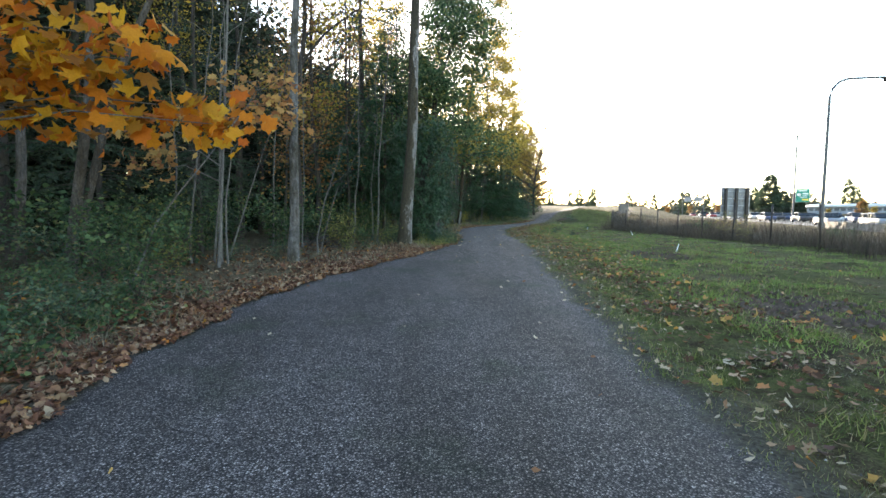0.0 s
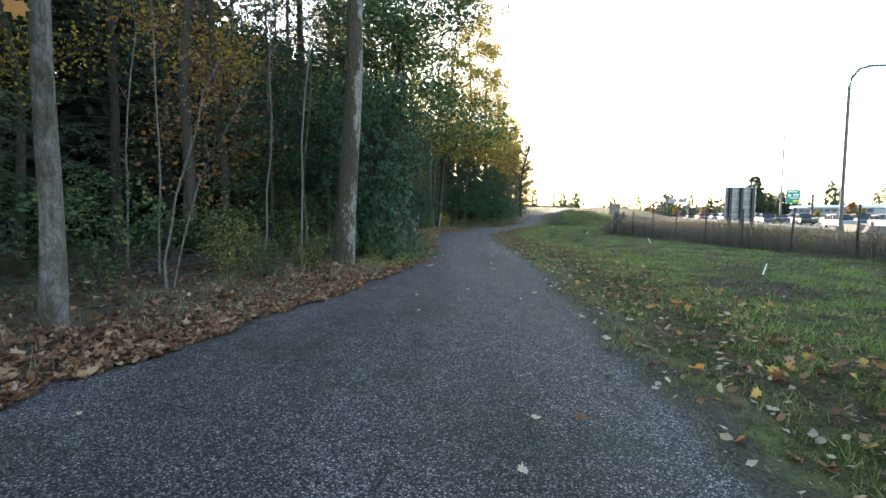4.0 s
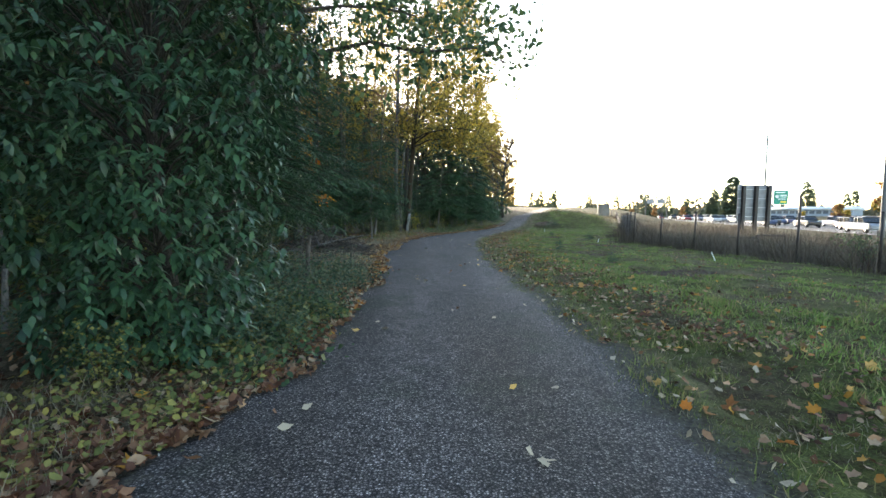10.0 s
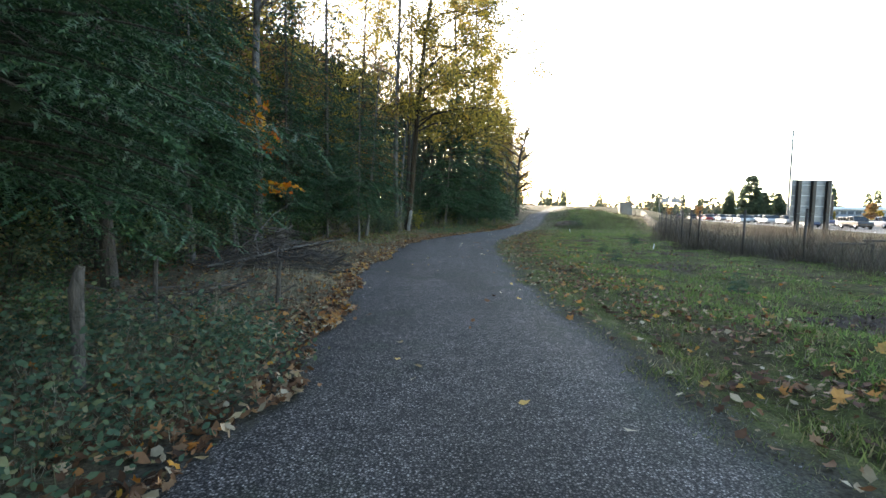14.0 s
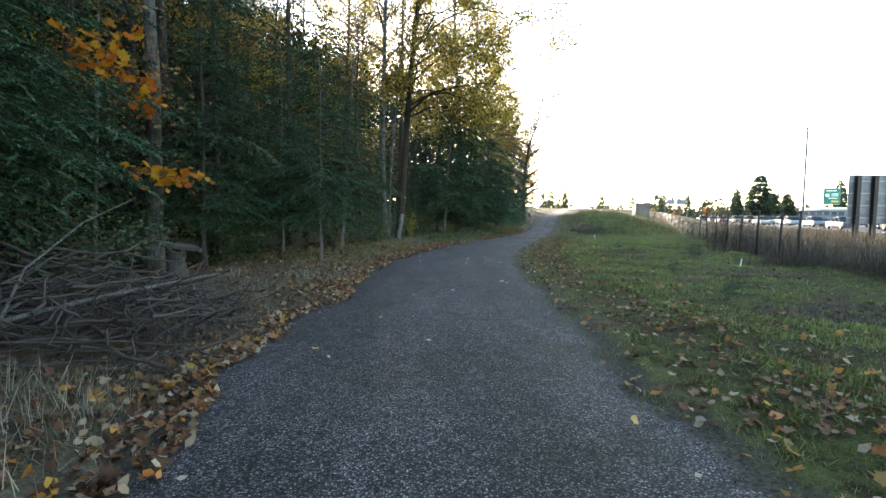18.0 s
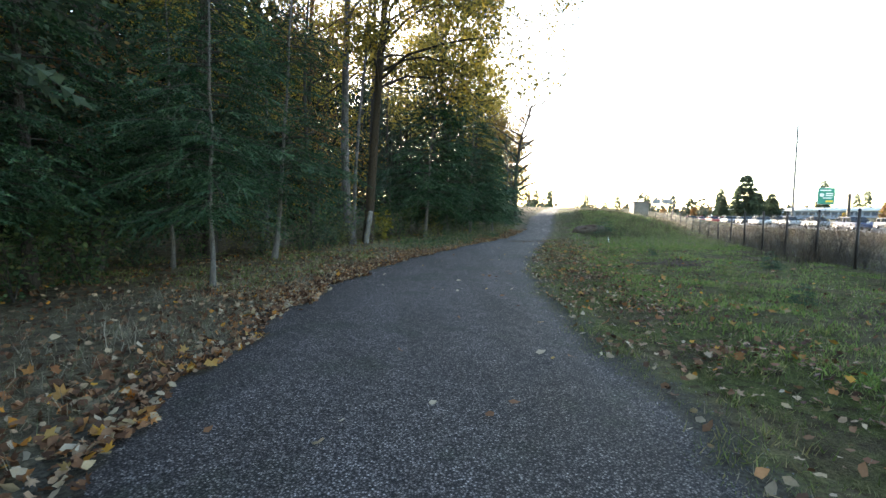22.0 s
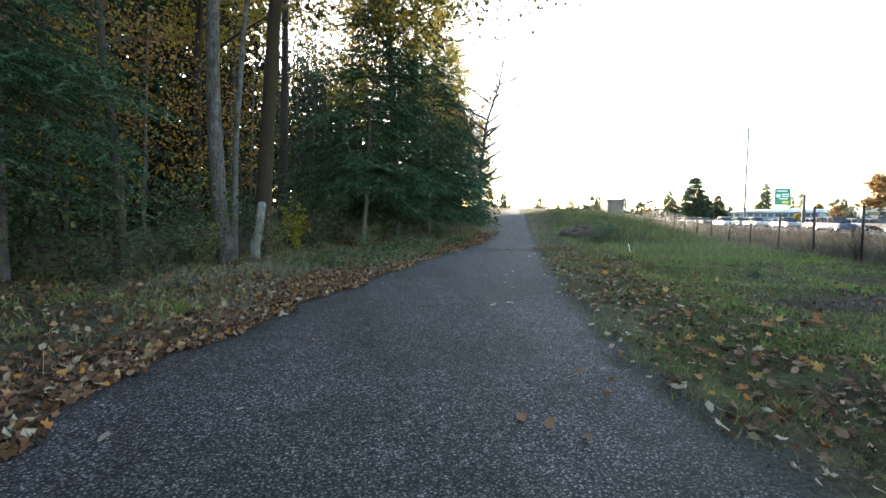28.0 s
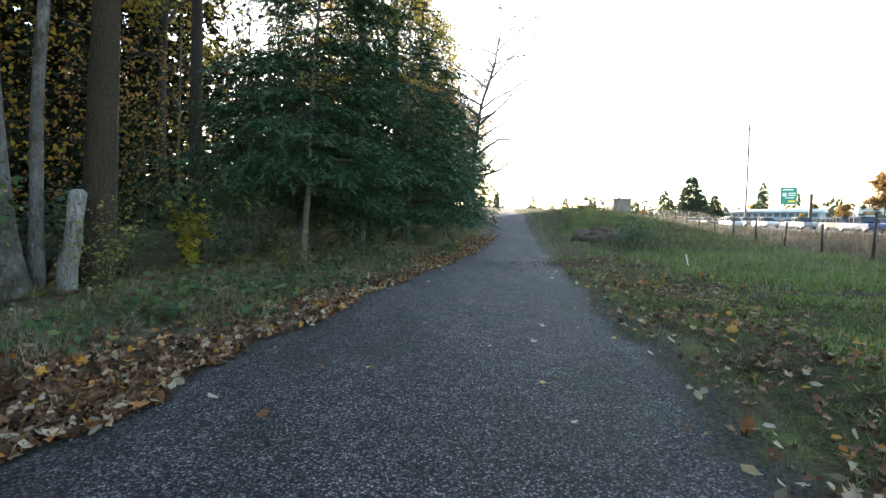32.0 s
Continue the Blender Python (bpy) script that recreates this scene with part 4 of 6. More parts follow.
rusty = stand(broadleaf("alder_tree", "rust and olive tree with low leafy limbs", 11, 0.22, BARK_DARK, LEAF_RUSTY, 50, 9000, 0.1, 3.2, 0.7, 20, 0.17, spread=0.4, twigs=9), 17.4, 93.0)
again(rusty, 19.8, 99.5, 130, 0.9), again(rusty, 15.2, 98.0, 250, 1.1)

# shade trees deeper in the wood
deep = [conifer("fir_tree", "dark fir deep in the wood", 17, 3.0, 1.8, 0.36, 95, 2.0, NEEDLE_DARK, BARK_DARK, 51, FEATHER_FAR, 0.6), conifer("fir_tree", "tall dark fir deep in the wood", 21, 3.4, 3.0, 0.4, 100, 1.8, NEEDLE_DARK, BARK_DARK, 52, FEATHER_FAR, 0.66),
        broadleaf("maple_tree", "rust and gold maple inside the wood", 15, 0.26, BARK_DARK, LEAF_RUST, 53, 4600, 0.2, 3.2, 0.6, 12, 0.13, spread=0.55, twigs=7), broadleaf("maple_tree", "yellowing maple inside the wood", 18, 0.3, BARK_DARK, LEAF_YELLOW, 54, 4600, 0.25, 3.4, 0.6, 12, 0.13, spread=0.55, twigs=7)]
near_fir = stand(conifer("fir_tree", "young dark fir in the shade of the wood", 12, 2.4, 0.9, 0.22, 95, 3.6, NEEDLE_DARK, BARK_DARK, 57, FEATHER_MID, 0.36), -8.9, 17.2)
r = np.random.default_rng(5)
spots = []
for y in np.arange(4, 128, 4.1):
    for lane in range(3):
        spots.append((float(np.interp(y, LEFT_Y, LEFT_X)) - 6.6 - lane * 4.4 + r.uniform(-1.5, 1.5), y + r.uniform(-1.6, 1.6), lane))
spots = [s for n, s in enumerate(spots) if (s[1] < 76 or n % 2) and (s[2] < 2 or s[1] < 26 and n % 2) and not (57 < s[1] < 98 and s[0] > -3.0)]
for n, (x, y, lane) in enumerate(spots):
    src = deep[n] if n < 4 else deep[int(r.choice(4, p=(0.24, 0.14, 0.26, 0.36) if y < 55 else (0.16, 0.1, 0.24, 0.5)))]
    size = float(r.uniform(0.8, 1.15))
    if lane == 0 and y < 27 and n >= 4:
        again(near_fir if n % 2 else deep[2 + n % 4 // 2], x - 0.6, y, float(r.uniform(0, 360)), size)
    elif n < 4:
        stand(src, x - (3.0 if n < 2 else 0), y, float(r.uniform(0, 360)))
    else:
        again(src, x, y, float(r.uniform(0, 360)), size)
r = np.random.default_rng(19)
for n in range(5):
    y = 57 + 4 * n + float(r.uniform(-0.6, 0.6))
    again(fir_low, float(np.interp(y, LEFT_Y, LEFT_X)) - float(r.uniform(8, 14)), y, float(r.uniform(0, 360)), float(r.uniform(0.4, 0.6)))
# fir row added so that the low sun doesn't reach the path
for n, x in enumerate((-7.5, -4.2, -0.8, 2.6, 5.6, 8.8, 12.0, 15.0)):
    if n in (2, 3, 4):
        again(deep[1], x + 1.75, 101.0 + n, 61.0 * n, 1.05)
    again(deep[n % 2], x, 99.0 + 3.0 * (n % 3), 47.0 * n, 1.0 + 0.08 * (n % 3))


# two taller rows, also added only as a sun screen
for n in range(9):
    again(deep[1], -10.0 + 2.1 * n, 112.0 + 2.5 * (n % 3), 71.0 * n, 1.2 + 0.07 * (n % 2))
    again(deep[1], -9.0 + 2.1 * n, 119.0 + 2.0 * (n % 2), 53.0 * n + 20, 1.3 + 0.06 * (n % 3))


# further added firs, over gaps where sun still came through
again(deep[1], 0.4, 116.0, 200.0, 1.25), again(deep[0], 0.2, 105.5, 80.0, 1.3)
for n in range(6):
    again(deep[1], -3.0 + 1.1 * n, 124.0 + 1.5 * (n % 2), 83.0 * n, 1.5)


# ---- broad evergreen by the big trunk ----
def laurel(seed=61):
    """A dense evergreen: whorls of drooping oval leaves at the ends of many shoots."""
    global rng
    keep, rng = rng, np.random.default_rng(seed)
    tree = thing("laurel_tree", "glossy broad-leaved evergreen spilling over the verge", "tree")
    m = 1800
    h = 0.15 + 5.3 * rng.uniform(0, 1, m) ** 1.1
    az = rng.uniform(0, 6.28, m)
    full = np.interp(h, [0, 0.5, 1.6, 3.2, 5.0, 7.0], [0.7, 0.95, 1.2, 1.42, 1.3, 0.6]) * (1 + 0.15 * np.sin(az * 3 + h * 2.1) + 0.12 * np.sin(az * 5 - h * 3.7) + 0.07 * np.sin(az * 9 + h * 7))
    rad = full * (1 - 0.5 * rng.uniform(0, 1, m) ** 1.6)
    out = np.stack([np.cos(az), np.sin(az), 0 * az], 1)
    tip = out * rad[:, None] + np.array([0, 0, 1.0]) * h[:, None]
    stems = []
    for n in range(0, m, 9):
        root = np.array([0.05, 0.05, max(0.2, tip[n][2] * 0.72)])
        mid = root * 0.45 + tip[n] * 0.55 + [0, 0, 0.12]
        stems.append(tube([root, mid, tip[n]], [0.012, 0.008, 0.004], 4))
    per = 9
    ang = np.tile(np.arange(per) / per * 6.28, m) + np.repeat(rng.uniform(0, 6.28, m), per)
    ring = np.stack([np.cos(ang), np.sin(ang), 0 * ang], 1)
    o = np.repeat(out, per, 0)
    d = ring * 0.75 + o * 0.45 + rng.normal(0, 0.15, (m * per, 3)) - np.array([0, 0, 1.0]) * rng.uniform(0.25, 1.0, m * per)[:, None]
    pos = np.repeat(tip, per, 0) + rng.normal(0, 0.025, (m * per, 3)) - np.array([0, 0, 1.0]) * np.tile(np.arange(per) % 3 * 0.035, m)[:, None]
    part("trunk", mesh_np("trunk", *tube(bent((0, 0, -0.1), 6.2, (0.2, 0.2), 0.3, 9, 4), trunk_radii(0.16, 9), 8, 0.03), BARK_DARK, True), tree)
    tagged(part("bough", mesh_np("bough", *join(stems), BARK_DARK, True), tree), kind="stuff")
    up = np.array([0, 0, 1.0]) + o * 0.3
    d /= np.linalg.norm(d, axis=1)[:, None]
    sx = np.cross(d, up)
    sx /= np.linalg.norm(sx, axis=1)[:, None] + 1e-9
    rot = np.stack([sx, d, np.cross(sx, d)], 2)
    tagged(part("crown", mesh_np("crown", *scatter(OVAL, pos, rot, rng.uniform(0.09, 0.15, len(pos))), LEAF_LAUREL, True), tree), kind="stuff")
    rng = keep
    return tree


stand(laurel(), -1.05, 21.8)


# ---- maple boughs hanging into view ----
def maple_boughs(name, label, trunk_line, dia, clusters, mat, seed, size=0.24, per=26, spread=0.28, bark=BARK_STEM, shapes=STARS):
    """A maple whose hand-shaped leaves hang in loose clusters from thin limbs."""
    global rng
    keep, rng = rng, np.random.default_rng(seed)
    base = np.array(trunk_line[0], float)
    tree = thing(name, label, "tree", tuple(base))
    line = np.array(trunk_line, float) - base
    part("trunk", mesh_np("trunk", *tube(line, np.linspace(dia / 2, dia / 5, len(line)), 9, 0.04), bark, True), tree)
    vs = []
    for n, c in enumerate(clusters):
        c = np.array(c, float) - base
        h = min(c[2] * 0.9, line[-1][2] * 0.9)
        root = np.array([np.interp(h, line[:, 2], line[:, a]) for a in range(3)])
        mid = (root + c) / 2 + [0, 0, 0.25]
        part("limb", mesh_np("limb", *tube([root, mid, c], [0.02, 0.013, 0.006], 5), bark, True), tree)
        p = c + rng.normal(0, spread, (per, 3)) * [1.2, 1.2, 0.7]
        m = euler(rng.normal(-0.9, 0.5, per), rng.normal(0, 0.5, per), rng.uniform(-1.2, 1.2, per) + 3.14)
        shape = shapes[n % len(shapes)]
        vs.append(scatter(shape, p, m, size * rng.uniform(0.6, 1.25, per)))
    tagged(part("crown", mesh_np("crown", *join(vs), mat), tree), kind="stuff")
    rng = keep
    return tree


def up_line(x, y, h, lean=(0, 0)):
    z = float(gz(x, y)) - 0.1
    return [(x + lean[0] * t, y + lean[1] * t, z + h * t) for t in (0, 0.25, 0.5, 0.75, 1)]


maple_boughs("maple_tree", "big-leaved maple in orange and gold leaf", up_line(-7.6, 6.6, 7, (0.4, 0.2)), 0.2,
             [(-3.75, 7.8, 3.15), (-3.6, 7.7, 2.9), (-4.6, 7.0, 3.7), (-5.2, 7.2, 3.5), (-5.6, 7.0, 3.9), (-6.2, 7.4, 4.1), (-6.1, 6.6, 3.6), (-6.4, 7.0, 3.3), (-5.0, 7.6, 4.2), (-5.4, 6.2, 4.2), (-6.9, 7.4, 3.0), (-5.9, 7.6, 3.0), (-4.9, 7.9, 3.0), (-6.6, 7.1, 4.6)], LEAF_MAPLE, 71, 0.29, 32)
maple_boughs("maple_tree", "thin maple with rusty orange leaves", up_line(-5.6, 11.8, 8, (0.4, 0.2)), 0.09,
             [(-4.2, 11.4, 4.6), (-4.6, 11.6, 4.2), (-3.9, 11.2, 4.0), (-3.7, 11.3, 4.4), (-5.2, 11.3, 4.7), (-4.9, 11.5, 3.7), (-6.4, 11.3, 2.9), (-7.0, 11.3, 2.5), (-3.55, 11.2, 3.7), (-6.0, 11.0, 3.6), (-7.6, 11.4, 3.4)], LEAF_AMBER, 72, 0.2, 26)
maple_boughs("maple_tree", "small maple with gold and orange leaves", up_line(-4.3, 41.2, 6, (0.3, 0)), 0.1,
             [(-2.85, 41.4, 2.5), (-2.5, 41.3, 2.45), (-3.3, 41.5, 2.6), (-2.9, 40.2, 4.3), (-3.2, 40.0, 4.7), (-3.6, 39.9, 4.4), (-2.7, 40.6, 3.9), (-3.9, 40.3, 5.0), (-3.1, 40.4, 5.2)], LEAF_MAPLE, 73, 0.2, 22, 0.2)
maple_boughs("maple_tree", "rust-leaved maple under the firs", up_line(-8.2, 24.6, 10, (0.4, 0)), 0.16,
             [(-7.6 + 0.75 * (n % 4) - 0.3 * (n // 4), 23.8 + 0.5 * (n % 3), 2.6 + 0.62 * n * 0.7) for n in range(14)], LEAF_AMBER, 74, 0.15, 80, 0.6)
for n, (x, y, h, m) in enumerate(((-3.2, 66.0, 9, LEAF_GOLD), (-6.0, 61.5, 10, LEAF_GOLD), (-0.8, 74.0, 9, LEAF_GOLD), (-2.0, 71.0, 8, LEAF_AMBER), (-6.8, 68.0, 9, LEAF_GOLD))):
    maple_boughs("maple_tree", "golden maple glowing behind the dark trunks", up_line(x, y, h, (0.4, 0)), 0.16,
                 [(x - 1.8 + 1.2 * (a % 4), y - 1.2 + 1.1 * (a % 3), 2.2 + 0.5 * a) for a in range(13)], m, 80 + n, 0.15, 110, 0.8, shapes=(CURLED,))


# ---- undergrowth ----
def shrub(name, label, n, radius, height, mat, seed, leaf=0.08, shape=RHOMB, stems=9, category="shrub", group="undergrowth"):
    global rng
    keep, rng = rng, np.random.default_rng(seed)
    plant = thing(name, label, category, group=group)
    tubes, tips = [], []
    for a in range(stems):
        az = a * 2.4 + rng.uniform(-0.4, 0.4)
        L, h = radius * rng.uniform(0.4, 1.0), height * rng.uniform(0.55, 1.0)
        u = np.linspace(0, 1, 5)
        pts = np.stack([L * u * math.cos(az), L * u * math.sin(az), h * np.sin(u * 1.9) / math.sin(1.57)], 1)
        tubes.append(tube(pts, np.linspace(0.007, 0.003, 5), 4))
        tips += [pts[1], pts[2], pts[3], pts[3] * 0.5 + pts[4] * 0.5, pts[4], pts[1] * 0.5]
    tips = np.array(tips)
    c = tips[rng.integers(0, len(tips), n)] + rng.normal(0, 0.16, (n, 3)) * [radius, radius, height * 0.8]
    c[:, 2] = np.maximum(c[:, 2], 0.03)
    tagged(part("stem", mesh_np("stem", *join(tubes), BARK_DARK, True), plant), kind="stuff")
    tagged(part("foliage", mesh_np("foliage", *scatter(shape, c, turns(n, 0.6), leaf * rng.uniform(0.6, 1.3, n)), mat), plant), kind="stuff")
    rng = keep
    return plant


r = np.random.default_rng(17)
bushes = [shrub("bramble", "green bramble thicket under the trees", 720, 0.9, 0.8, LEAF_BRAMBLE, 91, 0.078), shrub("salmonberry_bush", "leafy green understorey bush", 820, 1.0, 1.5, LEAF_GREEN, 92, 0.085),
          shrub("hazel_bush", "thin bush with yellowing leaves", 560, 0.9, 1.5, LEAF_LIME, 93, 0.08), shrub("sword_fern_clump", "dark evergreen undergrowth clump", 620, 0.9, 1.1, LEAF_GREEN, 94, 0.1)]
n = 0
for y in np.arange(2, 100, 1.25):
    for lane in range(3):
        off = 2.6 + lane * 2.0 + r.uniform(-0.6, 0.8)
        x, yy = float(np.interp(y, LEFT_Y, LEFT_X)) - off, float(y + r.uniform(-0.8, 0.8))
        if 31 < y < 60 and lane == 0 or r.uniform() < 0.22 or (lane == 0 and 14.5 < y < 18):
            continue
        k = int(r.choice(4, p=(0.34, 0.3, 0.2, 0.16)))
        size = float(r.uniform(0.6, 1.15)) * (0.6 if lane == 0 else 1.1 + 0.2 * lane)
        (stand if n == 0 else again)(bushes[0 if n == 0 else k], x, yy, float(r.uniform(0, 360)), size)
        n += 1
stand(bushes[1], -5.2, 8.0), stand(bushes[2], -2.3, 18.6, 0, 0.7), stand(bushes[3], -6.5, 5.0)
for x, y, k, size in ((-3.5, 16.9, 2, 0.7), (-2.9, 17.6, 1, 0.6), (-2.2, 19.0, 1, 0.55), (-3.6, 18.4, 2, 0.8), (-0.9, 20.7, 2, 0.42), (-0.5, 21.6, 0, 0.55), (-0.1, 22.9, 0, 0.5), (0.0, 59.9, 2, 0.7), (1.2, 57.6, 2, 0.55), (0.6, 58.2, 1, 0.5), (-0.5, 60.5, 1, 0.8), (-4.6, 4.5, 0, 0.8), (-5.0, 6.3, 0, 0.8), (-4.3, 3.4, 0, 0.6)):
    again(bushes[k], x, y, float(r.uniform(0, 360)), size)

stand(shrub("vine_maple", "small vine maple with bright yellow-green leaves", 260, 0.5, 1.35, LEAF_BRIGHT, 95, 0.19, CURLED, 6), 2.74, 63.0)
# a curtain of leaves far inside the wood, coloured dark for the shade there
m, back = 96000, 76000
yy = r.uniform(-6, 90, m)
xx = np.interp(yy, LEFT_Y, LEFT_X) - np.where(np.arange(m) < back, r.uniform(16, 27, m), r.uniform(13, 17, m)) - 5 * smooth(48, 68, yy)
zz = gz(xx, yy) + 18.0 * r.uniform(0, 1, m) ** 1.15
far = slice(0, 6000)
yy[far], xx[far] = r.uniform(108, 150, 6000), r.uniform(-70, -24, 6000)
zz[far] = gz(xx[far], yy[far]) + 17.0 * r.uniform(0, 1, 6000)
# stretch added further back to screen the low sun
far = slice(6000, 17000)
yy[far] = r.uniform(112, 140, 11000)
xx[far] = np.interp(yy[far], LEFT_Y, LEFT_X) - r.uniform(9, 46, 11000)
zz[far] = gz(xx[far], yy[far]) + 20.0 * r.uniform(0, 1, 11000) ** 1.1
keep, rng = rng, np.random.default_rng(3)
tagged(new("far_understorey", mesh_np("far_understorey", *scatter(RHOMB, np.stack([xx, yy, zz], 1), turns(m, 1, True), np.where(np.arange(m) < back, rng.uniform(0.5, 1.3, m), rng.uniform(0.25, 0.5, m))), SHADE_LEAF)), "leaf curtain darkened to stand for the shade deep inside the wood", "woodland", kind="stuff")
rng = keep


# ---- leaf litter, grass, weeds ----
def litter(name, label, n, y_of, off_of, side, mat, size, flat=0.25, up=0.015, shapes=STARS):
    vs = []
    for k in shapes:
        m = n // len(shapes)
        y = y_of(m)
        o = off_of(m)
        x = path_left(y) - o if side < 0 else path_right(y) + o
        onpath = (o < 0)
        z = gz(x, y) + up + 0.03 * onpath + rng.uniform(0, 0.02, m)
        vs.append(scatter(k, np.stack([x, y, z], 1), turns(m, flat), size * rng.uniform(0.55, 1.3, m)))
    tagged(new(name, mesh_np(name, *join(vs), mat)), label, "leaves", kind="stuff")


def even(a, b):
    return lambda n: rng.uniform(a, b, n)


def patchy(a, b, keep_above=0.0, freq=0.9):
    """Places along y that bunch together in drifts."""
    def f(n):
        y = rng.uniform(a, b, n * 4)
        w = np.sin(y * freq) + np.sin(y * freq * 2.3 + 1.3) + rng.normal(0, 1.6, n * 4)
        return y[np.argsort(-w)[:n]] if keep_above else y[:n]
    return f


def drifts(spread, start=-0.12, lumps=0.8):
    """Distances from the edge, wider and narrower by turns so that the drifts have bays."""
    return lambda n: np.abs(rng.normal(0.1, spread, n)) * (1 + lumps * rng.choice([-0.6, -0.2, 0.3, 1.0], n)) + start


litter("leaf_drift", "drift of dry brown and orange leaves along the path", 2600, patchy(-2, 75, 1.0, 0.8), drifts(0.5), -1, LITTER, 0.11, 0.4, shapes=(CURLED, STARS[1], STARS[3]))
litter("leaf_drift", "small curled brown leaves along the path", 10000, even(-2, 75), drifts(0.8), -1, LITTER, 0.07, 0.6, shapes=(CURLED,))
litter("leaf_drift", "overlapping cream, tan and orange leaves on the gravel edge", 2400, patchy(22, 76, 1.0, 1.3), drifts(0.4, -0.15), -1, LITTER, 0.09, 0.6, 0.03, shapes=(CURLED, STARS[1], CURLED, STARS[2]))
litter("leaf_drift", "curled cream leaves along the gravel edge", 1300, patchy(22, 76, 1.0, 1.3), drifts(0.4, -0.15), -1, LEAF_FALLEN, 0.09, 0.6, 0.03, shapes=(CURLED,))
litter("leaf_drift", "golden maple leaves along the gravel edge", 150, patchy(29, 44, 1.0, 1.1), drifts(0.4, -0.12), -1, LEAF_AMBER, 0.11, 0.5, 0.04, shapes=(STARS[1], STARS[3]))
litter("leaf_drift", "wide drift of pale and rusty leaves where the path bends", 9000, patchy(45, 72, 1.0, 0.6), drifts(0.9, -0.1), -1, LITTER, 0.078, 0.6, 0.02, shapes=(CURLED, STARS[3]))
litter("leaf_drift", "overlapping dead leaves under the first trees", 6500, even(-1, 24), drifts(0.7), -1, LITTER_RED, 0.095, 0.5, 0.02, shapes=(CURLED, STARS[2], CURLED))
litter("leaf_drift", "thick drift of red-brown maple leaves", 2600, patchy(-1, 20.5, 1.0, 1.1), lambda n: rng.gamma(2.0, 0.45, n) - 0.1, -1, LITTER_RED, 0.13, 0.4)
litter("leaf_drift", "brown leaves scattered over the wood floor", 16000, even(0, 74), lambda n: rng.uniform(0.3, 6.0, n), -1, LITTER, 0.085, 0.5, shapes=(CURLED,))
litter("leaf_scatter", "dry leaves scattered through the turf", 2800, patchy(-1, 66, 1.0, 1.7), lambda n: np.abs(rng.normal(1.4, 0.8, n)) + 0.05, 1, LITTER, 0.095, 0.33, 0.025, shapes=(CURLED, STARS[1]))
litter("leaf_scatter", "fallen leaves strewn over the open grass", 3200, even(-1, 66), lambda n: rng.uniform(0.1, 9, n), 1, LITTER, 0.085, 0.33, 0.025, shapes=(CURLED,))
litter("leaf_scatter", "tan and brown leaves thick over the turf where the path bends", 2000, patchy(44, 66, 1.0, 1.2), lambda n: rng.gamma(1.6, 1.3, n), 1, LITTER, 0.062, 0.33, 0.03, shapes=(CURLED, STARS[3]))
litter("leaf_scatter", "ridge of brown rotting leaves in the turf", 3200, patchy(-1, 60, 1.0, 2.6), lambda n: np.abs(rng.normal(1.9, 0.55, n)), 1, LITTER_RED, 0.08, 0.33, 0.02, shapes=(CURLED,))
litter("leaf_scatter", "orange maple leaves caught in the grass", 420, patchy(-1, 62, 1.0, 1.9), lambda n: np.abs(rng.normal(2.0, 1.0, n)), 1, LEAF_AMBER, 0.12, 0.5, 0.03, shapes=(STARS[1], STARS[3]))
litter("leaf_scatter", "pale fallen leaves near the gravel edge", 750, even(-1, 66), lambda n: rng.gamma(1.5, 0.6, n) - 0.15, 1, LEAF_FALLEN, 0.085, 0.4, 0.025, shapes=(CURLED,))


def blades(name, label, n, x, y, height, mat, tilt=0.35, wide=1.0, shape=BLADE):
    h = height * rng.uniform(0.5, 1.35, n)
    size = np.stack([h * wide, h, h], 1)
    tagged(new(name, mesh_np(name, *scatter(shape, np.stack([x, y, gz(x, y) - 0.01], 1), turns(n, tilt), size), mat)), label, "grass", kind="stuff")


def clumped(n, y0, y1, off0, off1, side, per=9, spread=0.06):
    m = n // per + 1
    y = rng.uniform(y0, y1, m)
    o = off0 + (off1 - off0) * rng.uniform(0, 1, m) ** 1.4
    x = path_left(y) - o if side < 0 else path_right(y) + o
    x, y = np.repeat(x, per)[:n], np.repeat(y, per)[:n]
    return x + rng.normal(0, spread, n), y + rng.normal(0, spread, n)


x, y = clumped(45000, -1, 66, 0.12, 6.5, 1, 90, 0.14)
blades("grass", "thicker tufts of uncut grass in the turf", len(x), x, y, 0.1, GRASS, 0.55, 0.7, TUFT)
x, y = clumped(38000, -1, 66, 0.1, 7.0, 1, 60, 0.2)
blades("grass", "straw-coloured thatch in the turf", len(x), x, y, 0.07, DRYGRASS, 0.8, 0.9, TUFT)
x, y = clumped(120000, -1, 66, -0.1, 5.5, 1, 60, 0.15)
blades("grass", "short green turf grass beside the path", len(x), x, y, 0.055, GRASS, 0.55, 0.7, TUFT)
x, y = clumped(110000, -1, 80, 2.0, 13.0, 1, 60, 0.22)
blades("grass", "short green grass over the open ground", len(x), x, y, 0.09, GRASS_LUSH, 0.5, 1.2, TUFT)
x, y = clumped(16000, -1, 70, -0.5, 0.7, 1, 16, 0.09)
blades("grass", "low grass creeping onto the gravel", len(x), x, y, 0.032, GRASS, 0.7, 1.4, TUFT)
x, y = clumped(12000, 18, 47, 0.4, 3.2, -1, 30, 0.12)
blades("tall_grass", "soft grey-green grass along the wood's edge", len(x), x, y, 0.17, DRYGRASS, 0.45, 0.22, TUFT)
x, y = clumped(2600, 27.0, 43.0, 0.6, 3.4, -1, 40, 0.14)
blades("tall_grass", "tall straw-coloured grass tufts", len(x), x, y, 0.3, STRAW, 0.35, 0.12, TUFT)
